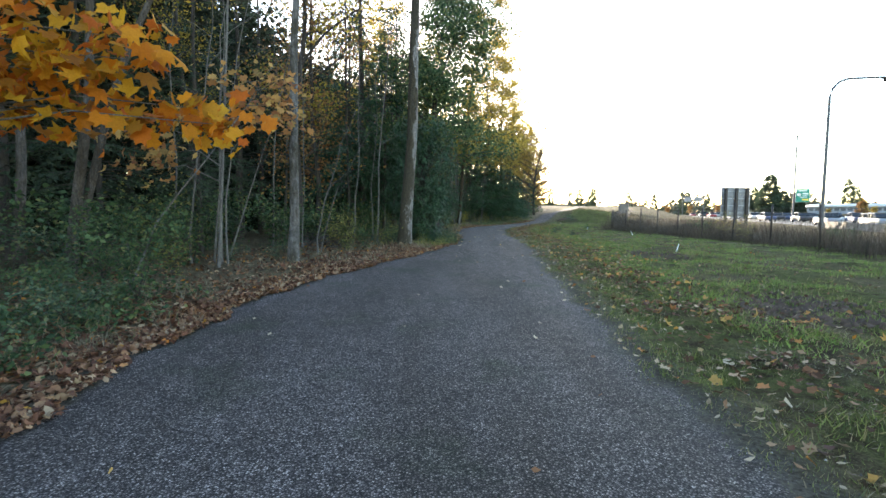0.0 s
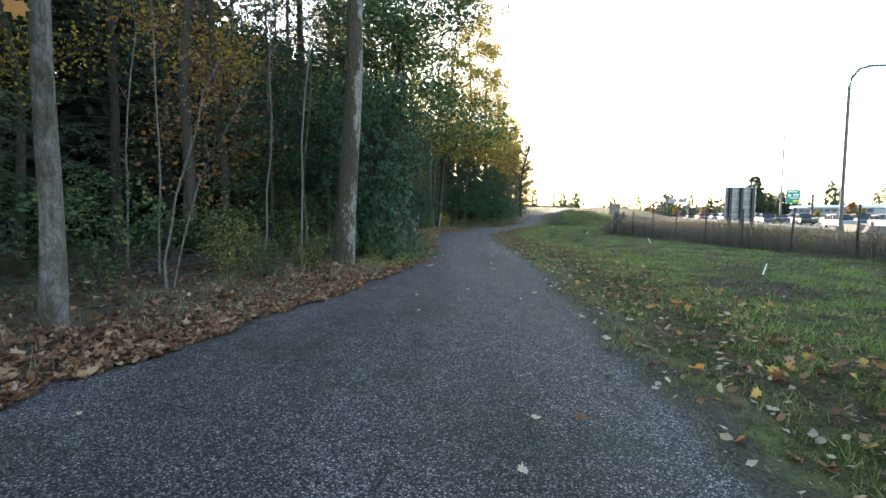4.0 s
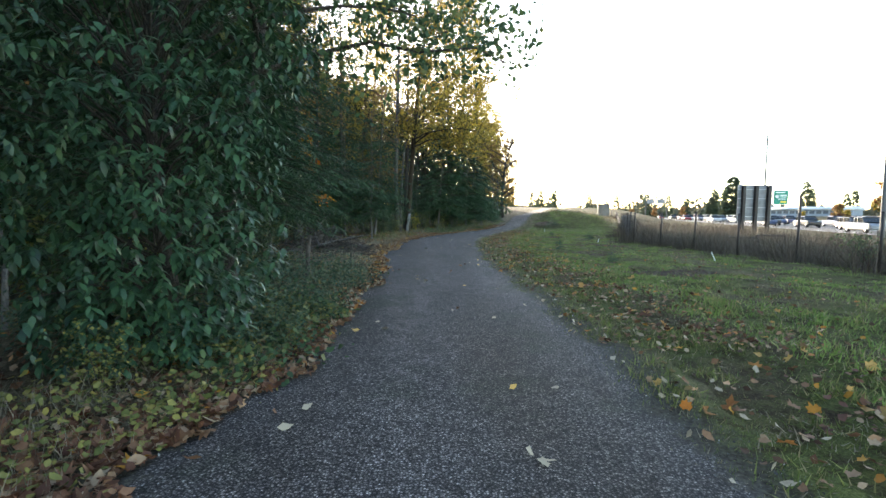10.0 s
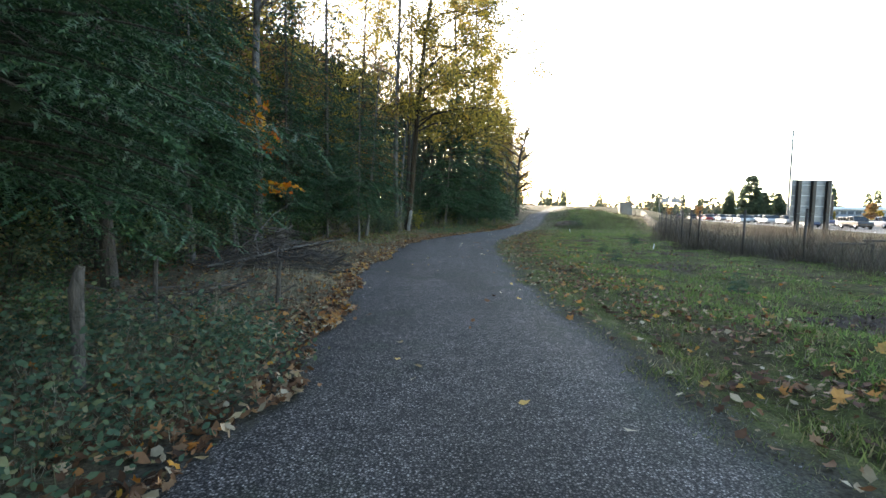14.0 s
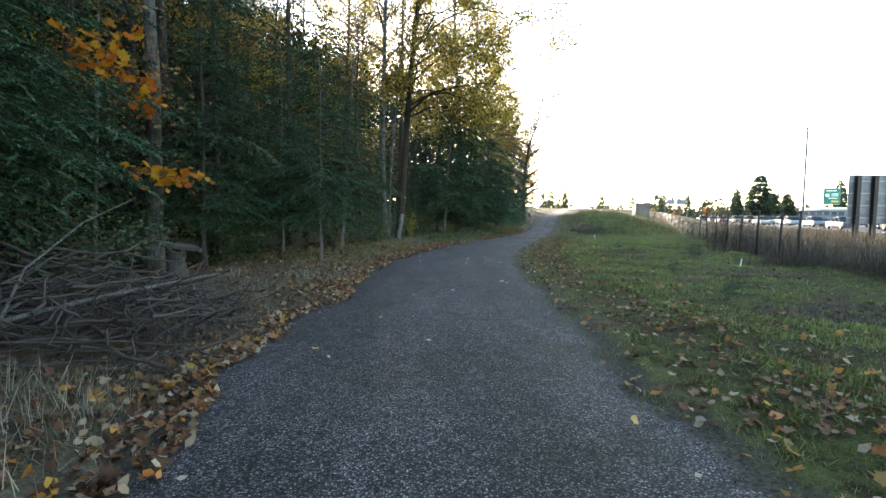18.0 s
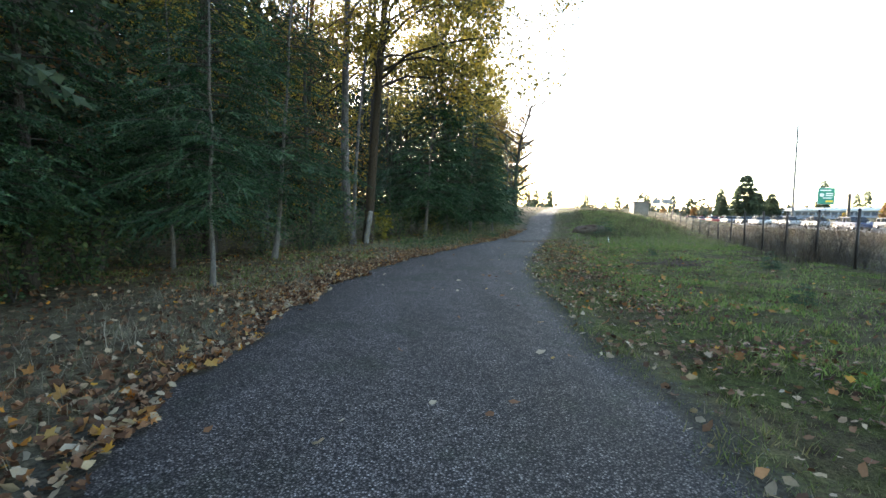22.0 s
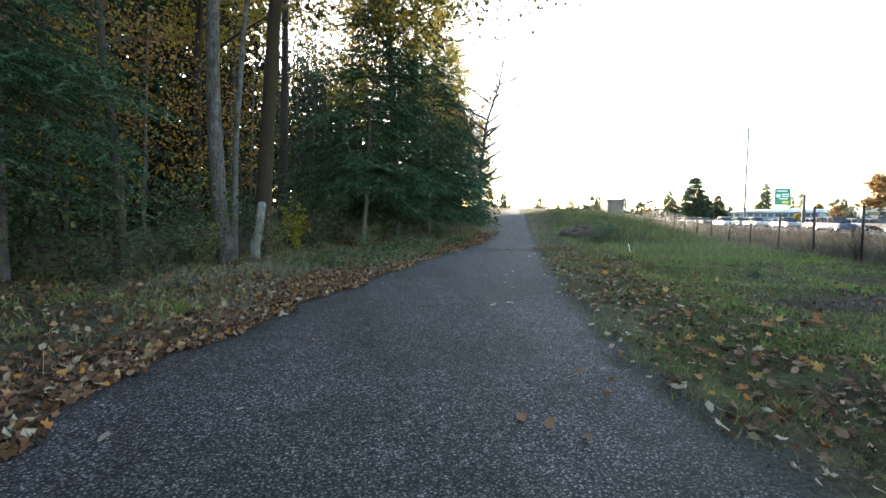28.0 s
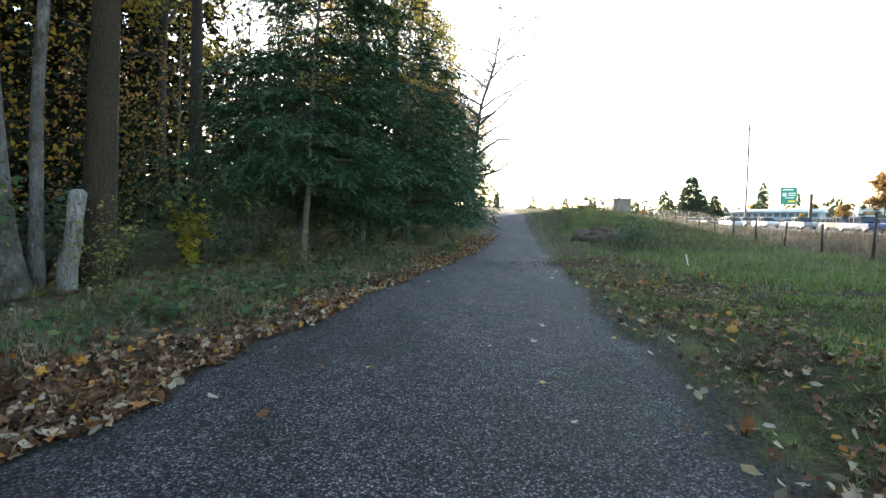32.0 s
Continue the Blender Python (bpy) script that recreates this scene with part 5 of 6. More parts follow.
x, y = clumped(4200, 41.0, 64.0, 0.3, 2.6, -1, 24, 0.16)
blades("tall_grass", "thin pale grass stalks beside the path", len(x), x, y, 0.24, STRAW, 0.4, 0.1, TUFT)
x, y = clumped(2000, 17.0, 27.0, 0.3, 1.6, -1, 24, 0.14)
blades("tall_grass", "short pale grass under the evergreen", len(x), x, y, 0.2, STRAW, 0.4, 0.12, TUFT)
x, y = clumped(9000, 54, 82, 1.3, 3.6, -1, 14, 0.08)
blades("tall_grass", "rough green and straw verge grass", len(x), x, y, 0.26, DRYGRASS, 0.35, 0.2, TUFT)
x, y = clumped(2600, -1, 22, 0.4, 2.6, -1, 12, 0.07)
blades("tall_grass", "thin dry grass among fallen leaves", len(x), x, y, 0.3, DRYGRASS, 0.3, 0.15, TUFT)
x, y = clumped(30000, 46, 82, 1.1, 7.0, -1, 40, 0.16)
blades("grass", "green verge grass under the trees", len(x), x, y, 0.13, GRASS, 0.5, 0.6, TUFT)
# green tufts along the mound and the fence foot
m = 14000
y = rng.uniform(60, 96, m)
x = path_right(y) + 0.3 + rng.uniform(0, 1, m) ** 0.8 * (fence_x(y) - path_right(y) + 1)
blades("tall_grass", "rough grass over a low mound", m, x, y, 0.26, DRYGRASS, 0.4, 0.8)
c = rng.uniform(66, 96, 260)
y = np.repeat(c, 40) + rng.normal(0, 0.4, 260 * 40)
x = path_right(y) + np.repeat(2.5 + rng.uniform(0, 1, 260) * 9, 40) + rng.normal(0, 0.4, len(y))
blades("dead_weeds", "dark tangled weeds over a low mound", len(x), x, y, np.repeat(rng.uniform(0.35, 0.85, 260), 40), MOUND_WEEDS, 0.5, 0.12, TUFT)
m = 30000
y = rng.uniform(58, 92, m)
x = path_right(y) + 3 + rng.uniform(0, 1, m) * 8
blades("grass", "green grass over a low mound", m, x, y, 0.17, GRASS_LUSH, 0.4, 0.8, TUFT)
for y0, y1, n, tall in ((8, 48, 26000, 0.72), (48, 62, 9000, 0.55), (62, 92, 7000, 0.38)):
    c = rng.uniform(y0, y1, n // 60)
    y = np.repeat(c, 60) + rng.normal(0, 0.35, len(c) * 60)
    x = fence_x(y) + np.repeat(rng.normal(0.7, 0.9, len(c)), 60) + rng.normal(0, 0.4, len(y))
    h = tall * np.repeat(0.3 + 1.5 * rng.uniform(0, 1, len(c)) ** 1.8, 60)
    blades("dead_weeds", "brown dead weeds along the fence", len(x), x, y, h, WEEDS, 0.35, 0.1, TUFT)
m = 24000
c = rng.uniform(8, 78, m // 30)
y = np.repeat(c, 30) + rng.normal(0, 0.4, len(c) * 30)
x = fence_x(y) + np.repeat(rng.uniform(1.5, 16, len(c)), 30) + rng.normal(0, 0.4, len(y))
blades("dead_weeds", "brown weeds beyond the fence", len(x), x, y, np.repeat(rng.uniform(0.4, 1.1, len(c)), 30), WEEDS, 0.3, 0.1, TUFT)


x, y = clumped(2600, 47, 60, -1.5, -0.2, -1, 7, 0.06)
blades("grass", "thin low grass growing through the gravel", len(x), x, y, 0.035, GRASS, 0.6, 1.6)


# bushy dead weeds against the fence and one tall lone stalk
weed = shrub("weed_bush", "bushy dark dead weeds against the wire fence", 900, 0.8, 1.7, WEEDS, 97, 0.06, RHOMB, 22, group="fence weeds")
stand(weed, 20.3, 55.8)
for x, y, size in ((19.8, 53.6, 1.05), (19.2, 52.0, 0.9), (18.7, 50.6, 0.75), (21.6, 58.6, 0.8)):
    again(weed, x, y, 61.0 * y, size)
stand(shrub("weed_sapling", "sparse tall weed stalk standing at the fence", 160, 0.55, 3.2, WEEDS, 98, 0.07, RHOMB, 5, group="fence weeds"), 17.3, 27.5)


# low ivy and bramble leaves on the ground
def ground_cover(name, label, n, y0, y1, o0, o1, mat, size, high):
    m = n // 40
    y = rng.uniform(y0, y1, m)
    x = path_left(y) - rng.uniform(o0, o1, m)
    x, y = np.repeat(x, 40) + rng.normal(0, 0.2, m * 40), np.repeat(y, 40) + rng.normal(0, 0.2, m * 40)
    z = gz(x, y) + 0.02 + np.abs(rng.normal(0, high, len(x)))
    tagged(new(name, mesh_np(name, *scatter(CURLED, np.stack([x, y, z], 1), turns(len(x), 0.5), size * 1.25 * rng.uniform(0.5, 1.3, len(x))), mat)), label, "plants", kind="stuff")


ground_cover("ivy", "low blue-green ivy and bramble leaves", 4400, 2.5, 9.0, 0.9, 2.8, LEAF_GREEN, 0.06, 0.12)
ground_cover("ivy", "trailing blackberry leaves over the bank", 20000, 22.0, 29.2, 0.25, 3.4, LEAF_BRAMBLE, 0.042, 0.26)
ground_cover("ivy", "broad dull green weed leaves at the gravel edge", 2600, 21.0, 25.0, 0.12, 1.5, LEAF_GREEN, 0.07, 0.12)
ground_cover("ivy", "small pale weeds by the path", 2400, 19.5, 24.5, 0.2, 1.4, LEAF_LIME, 0.05, 0.12)
ground_cover("ivy", "green weeds along the verge", 2600, 56, 68, 0.4, 2.4, LEAF_GREEN, 0.075, 0.16)

# loose chips on the gravel
m = 48000
y = rng.uniform(-1, 62, m)
t = rng.uniform(-0.06, 1.1, m)
x = path_left(y) + t * (path_right(y) - path_left(y))
chip = (np.array([[0.5, 0, 0], [-0.2, 0.45, 0], [-0.35, -0.4, 0], [0.02, 0.03, 0.5]]), np.array([[0, 1, 3], [1, 2, 3], [2, 0, 3]]))
tagged(new("gravel_chips", mesh_np("gravel_chips", *scatter(chip, np.stack([x, y, gz(x, y) + 0.03], 1), turns(m, 0.5), 0.009 + 0.018 * rng.uniform(0, 1, m) ** 2.5), CHIP)), "loose pale stone chips on the path", "gravel", kind="stuff")

# single fallen leaves on the gravel and its edges
LEAVES = [mesh_np("leaf", *s, m) for m in (LEAF_FALLEN, LEAF_FALLEN, LITTER, LEAF_FALLEN_GOLD) for s in (CURLED, STARS[1])]
for n in range(210):
    y = float(rng.uniform(1.5, 63))
    t = float(np.clip(rng.beta(0.7, 0.6), 0.02, 0.98))
    a, b = float(path_left(y)), float(path_right(y))
    x = a + t * (b - a)
    ob = new("fallen_leaf", LEAVES[int(rng.choice(8, p=(0.22, 0.03, 0.18, 0.02, 0.38, 0.05, 0.09, 0.03)))])
    ob.matrix_world = pose(x, y, float(gz(x, y)) + 0.05, float(rng.normal(0, 10)), float(rng.normal(0, 10)), float(rng.uniform(0, 360))) @ Matrix.Scale(float(rng.uniform(0.055, 0.12)), 4)
    tagged(ob, "small dry leaf lying on the gravel", "leaf", "fallen leaves on the path")


# ---- brush piles, stump, snag and small things by the path ----
def sticks(name, label, x, y, n, spread, long, seed, high=0.45, group="brush piles"):
    """A heap of dead branches, each one a part."""
    rr = np.random.default_rng(seed)
    pile = thing(name, label, "brush pile", (x, y, float(gz(x, y))), group)
    for a in range(n):
        L = long * rr.uniform(0.35, 1.0)
        az, tilt = rr.uniform(0, 6.28), rr.normal(0.05, 0.26)
        c = np.array([np.clip(rr.normal(0, 1), -1.5, 1.5) * spread[0], np.clip(rr.normal(0, 1), -1.4, 1.4) * spread[1], 0])
        c[2] = float(gz(x + c[0], y + c[1])) - float(gz(x, y)) + 0.05 + high * rr.uniform(0, 1) * math.exp(-(c[0] / spread[0]) ** 2 / 2 - (c[1] / spread[1]) ** 2 / 2)
        d = np.array([math.cos(az) * math.cos(tilt), math.sin(az) * math.cos(tilt), math.sin(tilt)]) * L / 2
        t = np.linspace(-1, 1, 5)[:, None]
        pts = c + d * t + rr.normal(0, 0.03 * L, (5, 3))
        r0 = rr.uniform(0.006, 0.025)
        part("branch", mesh_np("branch", *tube(pts, np.linspace(r0, r0 * 0.35, 5), 5, 0.05), STICK, True), pile)
    return pile


sticks("brush_pile", "heap of grey dead branches and sticks", -1.5, 36.7, 300, (0.95, 1.1), 1.7, 101, 1.0)
long = thing("fallen_branch", "long pale bare branch lying across a brush pile", "branch", (-2.2, 35.4, float(gz(-2.2, 35.4))))
part("trunk", mesh_np("trunk", *tube([(-0.5, -0.4, 0.12), (0.3, 0.0, 0.28), (1.1, 0.7, 0.48), (1.9, 1.5, 0.62), (2.3, 2.0, 0.66)], [0.035, 0.032, 0.028, 0.02, 0.012], 7, 0.05), BARK_STEM, True), long)
part("twig", mesh_np("twig", *tube([(0.5, 0.15, 0.33), (0.2, 0.9, 0.8), (0.5, 1.5, 1.35), (0.9, 2.0, 1.7)], [0.02, 0.016, 0.011, 0.006], 6, 0.05), BARK_STEM, True), long)
sticks("brush_pile", "low heap of bleached dead branches", -5.0, 18.4, 60, (1.0, 0.6), 1.8, 102, 0.45)
sticks("brush_pile", "scattered dead sticks by the path", -0.9, 38.4, 22, (0.6, 1.2), 1.3, 103, 0.15)
sticks("brush_pile", "dead branches lying below young firs", -0.9, 30.8, 34, (0.6, 1.0), 1.6, 104, 0.35)

# broken stump that carries a slab of old wood
st = thing("tree_stump", "decayed stump with a flat slab of grey wood on top", "stump", (-2.8, 41.7, float(gz(-2.8, 41.7))))
part("trunk", mesh_np("trunk", *tube([(0, 0, -0.1), (0.02, 0, 0.15), (0, 0.02, 0.4), (0.03, 0, 0.66)], [0.27, 0.2, 0.17, 0.2], 11, 0.12), DEADWOOD, True), st)
bm = bmesh.new()
bmesh.ops.create_cube(bm, size=1, matrix=pose(0.0, -0.02, 0.74, 4, 10, 14) @ Matrix.Diagonal((1.1, 0.34, 0.09, 1)))
bmesh.ops.subdivide_edges(bm, edges=bm.edges[:], cuts=4, use_grid_fill=True)
for vtx in bm.verts:
    n = noise.noise_vector(vtx.co * 5) * 0.05
    vtx.co += n
    vtx.co.y *= 1.0 - 0.35 * max(0, abs(vtx.co.x - 0.12) - 0.2)
part("slab", bm_mesh("slab", bm, DEADWOOD), st, "split grey slab of wood")

snag = thing("snag", "short broken pale trunk with lichen", "stump", (2.0, 59.45, float(gz(2.0, 59.45))))
part("trunk", mesh_np("trunk", *tube([(0, 0, -0.1), (0.02, 0, 0.4), (0.1, 0, 0.8), (0.13, 0, 1.1), (0.2, 0.0, 1.52), (0.2, 0, 1.56)], [0.13, 0.12, 0.11, 0.12, 0.125, 0.06], 10, 0.08), BARK_LICHEN, True), snag)
for x, y, h, d in ((-0.55, 27.3, 0.95, 0.1), (0.0, 30.9, 0.7, 0.07), (-1.2, 29.7, 0.8, 0.06)):
    po = thing("snag", "thin broken grey stem among dry grass", "stump", (x, y, float(gz(x, y))))
    part("trunk", mesh_np("trunk", *tube([(0, 0, -0.1), (0.02, 0.01, h * 0.4), (0.03, 0, h * 0.8), (0.06, 0, h)], [d * 0.6, d * 0.5, d * 0.5, d * 0.3], 7, 0.1), DEADWOOD, True), po)

lean_log = thing("fallen_branch", "bent dead branch arching between young firs", "branch", (6.0, 66.4, float(gz(6.0, 66.4))))
part("trunk", mesh_np("trunk", *tube([(-0.9, 0, 0.02), (-0.3, 0.1, 0.55), (0.5, 0.2, 0.98), (1.4, 0.3, 1.2)], [0.06, 0.055, 0.045, 0.03], 7, 0.06), DEADWOOD, True), lean_log)
for n, (x, y, h, lean) in enumerate(((6.9, 67.0, 2.6, (0.1, 0)), (7.4, 68.2, 2.6, (0.2, 0)), (7.7, 68.6, 2.2, (-0.2, 0)), (8.9, 70.3, 2.4, (0.15, 0)), (4.2, 66.0, 3.0, (0.3, 0)), (9.5, 71.5, 2.2, (0.1, 0)), (5.6, 66.6, 2.8, (0.1, 0)), (6.2, 67.9, 2.6, (-0.1, 0)), (6.5, 66.2, 2.4, (0.15, 0)), (8.1, 69.0, 2.6, (0.1, 0)), (8.4, 68.2, 2.2, (-0.1, 0)), (9.9, 70.9, 2.4, (0.1, 0)), (10.5, 72.2, 2.2, (0.1, 0)), (3.6, 65.4, 3.0, (0.2, 0)), (2.9, 66.2, 3.2, (-0.1, 0)), (4.5, 67.3, 2.8, (0.1, 0)))):
    stem(x, y, h, 0.06, lean, 200 + n, "thin grey stem at the wood's edge")

# dug soil: a mound, bare patches, white stakes, a young fir
mo = bmesh.new()
bmesh.ops.create_icosphere(mo, subdivisions=4, radius=1)
for vtx in mo.verts:
    vtx.co = Vector((vtx.co.x * 1.6, vtx.co.y * 1.0, vtx.co.z * 0.6)) + noise.noise_vector(vtx.co * 2.3) * 0.22 + noise.noise_vector(vtx.co * 9) * 0.06
SOIL = plain("dug_soil", (0.07, 0.045, 0.03), 0.95, 0, 0.5, 5.0, 0.8)
soil = new("earth_mound", bm_mesh("earth_mound", mo, SOIL))
soil.matrix_world = pose(18.9, 72.6, float(gz(18.9, 72.6)) - 0.05)
tagged(soil, "heap of dug brown soil", "soil heap")
for n, (x, y, sx, sy) in enumerate(((11.5, 63.5, 1.5, 0.6), (7.6, 17.0, 0.9, 1.4), (9.5, 30, 1.2, 0.7), (10.2, 38.0, 1.4, 0.7), (12.8, 43.5, 1.6, 0.8), (14.4, 58.5, 1.8, 0.9), (12.6, 52.0, 1.4, 0.8), (6.4, 8.2, 1.0, 1.3))):
    m = 700
    rad, ang = np.sqrt(rng.uniform(0, 1, m)) * (1 + 0.25 * np.sin(np.arange(m))), rng.uniform(0, 6.28, m)
    px, py = x + rad * np.cos(ang) * sx, y + rad * np.sin(ang) * sy
    ob = new("soil_patch", mesh_np("soil_patch", *scatter(chip, np.stack([px, py, gz(px, py) - 0.005], 1), turns(m, 0.5), rng.uniform(0.04, 0.17, m)), SOIL))
    tagged(ob, "bare patch of crumbly dug soil in the turf", "soil", "soil patches", "stuff")
for x, y, ry, l in ((9.3, 18.9, 18, 0.34), (13.6, 34.0, -28, 0.42), (15.6, 62.6, -14, 0.4), (13.8, 45.6, 10, 0.3)):
    bm = bmesh.new()
    bmesh.ops.create_cone(bm, cap_ends=True, segments=7, radius1=0.022, radius2=0.016, depth=l, matrix=Matrix.Translation((0, 0, l / 2)))
    ob = new("marker_stake", bm_mesh("marker_stake", bm, SIGN_WHITE))
    ob.matrix_world = pose(x, y, float(gz(x, y)) - 0.03, 0, ry, 0)
    tagged(ob, "small white plastic marker stake in the grass", "stake", "marker stakes")
young = conifer("young_fir", "knee-high young fir planted in the turf", 1.0, 0.75, 0.06, 0.05, 46, 9.0, NEEDLE, BARK_DARK, 111, FEATHER_MID, spray=0.15, droop=0.15, group="young plantings")
stand(young, 18.6, 69.5, 0, 1.35)
for x, y, size in ((11.0, 44.8, 0.35), (9.4, 39.8, 0.35), (13.8, 55.0, 0.3), (9.0, 33.0, 0.35), (15.2, 50.5, 0.45)):
    again(young, x, y, 40 * x, size, 1.3)
for x, y, k, size in ((16.9, 26.5, 2, 0.9), (17.4, 29.5, 2, 1.0), (17.2, 31.5, 3, 1.0), (18.5, 22, 3, 0.8)):
    again(bushes[k], x, y, 30 * x, size)


# ---- fence ----
def post_mesh():
    bm = bmesh.new()
    bmesh.ops.create_cone(bm, cap_ends=True, segments=10, radius1=0.045, radius2=0.045, depth=2.0, matrix=Matrix.Translation((0, 0, 0.95)))
    bmesh.ops.create_uvsphere(bm, u_segments=10, v_segments=5, radius=0.05, matrix=Matrix.Translation((0, 0, 1.95)))
    return bm_mesh("post", bm, POST, True)


POST_ME = post_mesh()
fence = thing("chain_link_fence", "brown steel posts with chain-link wire", "fence", (16.55, 40, float(gz(16.55, 40))))
finv = fence.matrix_world.inverted()
spots = [(float(fence_x(y)), float(y)) for y in np.concatenate([46.4 - 3.2 * np.arange(12, -1, -1), np.arange(47.6, 94, 2.7)])]
for n, (x, y) in enumerate(spots):
    ob = part("post", POST_ME, fence)
    low = 1.0 if y < 62 else 0.85 if y < 65 else 0.6
    ob.matrix_basis = finv @ pose(x, y, float(gz(x, y)) - 0.05, float(rng.normal(0, 1.2)), float(rng.normal(0, 1.2)), 0) @ Matrix.Diagonal((1, 1, low, 1))
for n in range(len(spots) - 1):
    (xa, ya), (xb, yb) = spots[n], spots[n + 1]
    za, zb = float(gz(xa, ya)), float(gz(xb, yb))
    high = 1.72 if ya < 61 else 1.0
    pieces = []
    for a in np.arange(-high, 3.0, 0.11):
        for s in (1, -1):
            u0, u1 = max(a, 0), min(a + high, 3.0)
            if u1 - u0 < 0.05:
                continue
            ends = []
            for uu in (u0, u1):
                f = uu / 3.0 if s > 0 else 1 - uu / 3.0
                ends.append((xa + (xb - xa) * f, ya + (yb - ya) * f, za + (zb - za) * f + 0.06 + (uu - a)))
            pieces.append(tube(ends, [0.0016, 0.0016], 3))
    for h in (0.08, high + 0.04):
        pieces.append(tube([(xa, ya, za + h), (xb, yb, zb + h)], [0.004, 0.004], 4))
    v, f = join(pieces)
    ob = part("wire_panel", mesh_np("wire_panel", v - np.array(fence.matrix_world.translation), f, WIRE), fence)
    tagged(ob, kind="stuff")

# low brown guide rails near the road sign
for x, y in ((21.5, 43.0), (24.5, 44.5)):
    rail = thing("guide_rail", "low rusty brown steel rail on a post", "rail", (x, y, float(gz(x, y))), "guide rails")
    part("rail", box("rail", (2.0, 0.1, 0.1), (0, 0, 0.62), POST, 0.02), rail)
    part("post", box("post", (0.1, 0.1, 0.66), (0.95, 0, 0.28), POST, 0.02), rail)


# ---- road furniture ----
def sign_back(x, y, w, h, top, turn):
    z = float(gz(x, y))
    ob = thing("road_sign", "back of a large aluminium road sign on brown posts", "road sign", (x, y, z), turn=turn)
    zt = top - z
    n = 4
    for k in range(n):
        hh = h / n
        part("panel", box("panel", (w, 0.03, hh - 0.002), (0, 0, zt - h + hh * (k + 0.5)), ALU, 0.006), ob)
        part("stiffener", box("stiffener", (w - 0.1, 0.05, 0.07), (0, -0.045, zt - h + hh * (k + 0.5)), GALV, 0.01), ob)
    for k, off in enumerate((-0.36, 0.0, 0.36)):
        bm = bmesh.new()
        for sx, sy, dx, dy in ((0.3, 0.04, 0, -0.16), (0.3, 0.04, 0, 0.16), (0.06, 0.28, 0, 0)):
            bmesh.ops.create_cube(bm, size=1, matrix=Matrix.Translation((dx, dy, 0)) @ Matrix.Diagonal((sx, sy, zt + 0.4, 1)))
        me = bm_mesh("post", bm, POST)
        p = part("post", me, ob)
        p.matrix_basis = pose(off * w, -0.27, (zt + 0.4) / 2 - 0.5)
    return ob


sign_back(41.4, 67.7, 3.9, 4.1, 5.5, -6)


def light_pole(x, y, h, arm, turn, label="tall galvanised highway lamp with a curved arm"):
    z = float(gz(x, y))
    ob = thing("street_lamp", label, "street lamp", (x, y, z), "highway lamps", turn)
    part("pole", mesh_np("pole", *tube([(0, 0, -0.2), (0, 0, h * 0.5), (0, 0, h - 2.3)], [0.2, 0.17, 0.15], 10), STEEL_DULL, True), ob)
    bend = [(0, 0, h - 2.3)] + [(2.2 * (1 - math.cos(a)), 0, h - 2.3 + 2.2 * math.sin(a)) for a in (0.5, 1.0, 1.5)] + [(arm * 0.65, 0, h), (arm, 0, h + 0.1)]
    part("arm", mesh_np("arm", *tube(bend, [0.15, 0.14, 0.135, 0.13, 0.12, 0.11], 8), STEEL_DULL, True), ob)
    bm = bmesh.new()
    bmesh.ops.create_uvsphere(bm, u_segments=10, v_segments=6, radius=1, matrix=pose(arm + 0.15, 0, h + 0.02) @ Matrix.Diagonal((0.42, 0.22, 0.16, 1)))
    bmesh.ops.create_cone(bm, cap_ends=True, segments=10, radius1=0.18, radius2=0.22, depth=0.35, matrix=Matrix.Translation((arm + 0.25, 0, h - 0.2)))
    part("lamp_head", bm_mesh("lamp_head", bm, POST, True), ob, "dark lamp head")
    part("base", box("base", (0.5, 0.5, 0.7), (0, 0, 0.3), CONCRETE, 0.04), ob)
    return ob


light_pole(44.2, 55.6, 17.2, 6.0, 0)
for x, y, h in ((122.4, 166.9, 29.5), (63.0, 240.0, 13.0), (79, 320, 26)):
    z = float(gz(x, y))
    ob = thing("mast", "very tall thin grey mast", "mast", (x, y, z), "masts")
    part("pole", mesh_np("pole", *tube([(0, 0, -0.3), (0, 0, h * 0.5), (0, 0, h - z)], [0.3, 0.27, 0.24], 8), STEEL_DULL, True), ob)
    part("mast_head", box("mast_head", (0.7, 0.7, 0.25), (0, 0, h - z), GALV, 0.05), ob)

# green direction sign on a cantilever
gx0, gy0 = 106.6, 134.4
gz0 = float(gz(gx0, gy0))
gan = thing("sign_gantry", "green direction sign on a steel cantilever", "road sign", (gx0, gy0, gz0), turn=-20)
part("mast", mesh_np("mast", *tube([(0, 0, -0.3), (0, 0, 7.9 - gz0)], [0.36, 0.3], 10), POST, True), gan)
for h in (7.9, 7.45):
    part("beam", box("beam", (7.0, 0.24, 0.2), (-3.3, 0, h - gz0), POST, 0.03), gan)
part("sign_panel", box("sign_panel", (3.3, 0.12, 3.7), (-4.7, -0.28, 7.4 - gz0), SIGN_GREEN, 0.03), gan)
part("border", box("border", (3.4, 0.08, 3.8), (-4.7, -0.22, 7.4 - gz0), SIGN_WHITE, 0.03), gan)
for dx, dz, w, h in ((-0.2, 1.3, 2.2, 0.22), (0.55, 0.55, 1.4, 0.25), (0.55, 0.1, 1.4, 0.2), (0.2, -0.45, 1.8, 0.2)):
    part("lettering", box("lettering", (w, 0.02, h), (-4.7 + dx, -0.36, 7.4 - gz0 + dz), SIGN_WHITE, 0), gan)
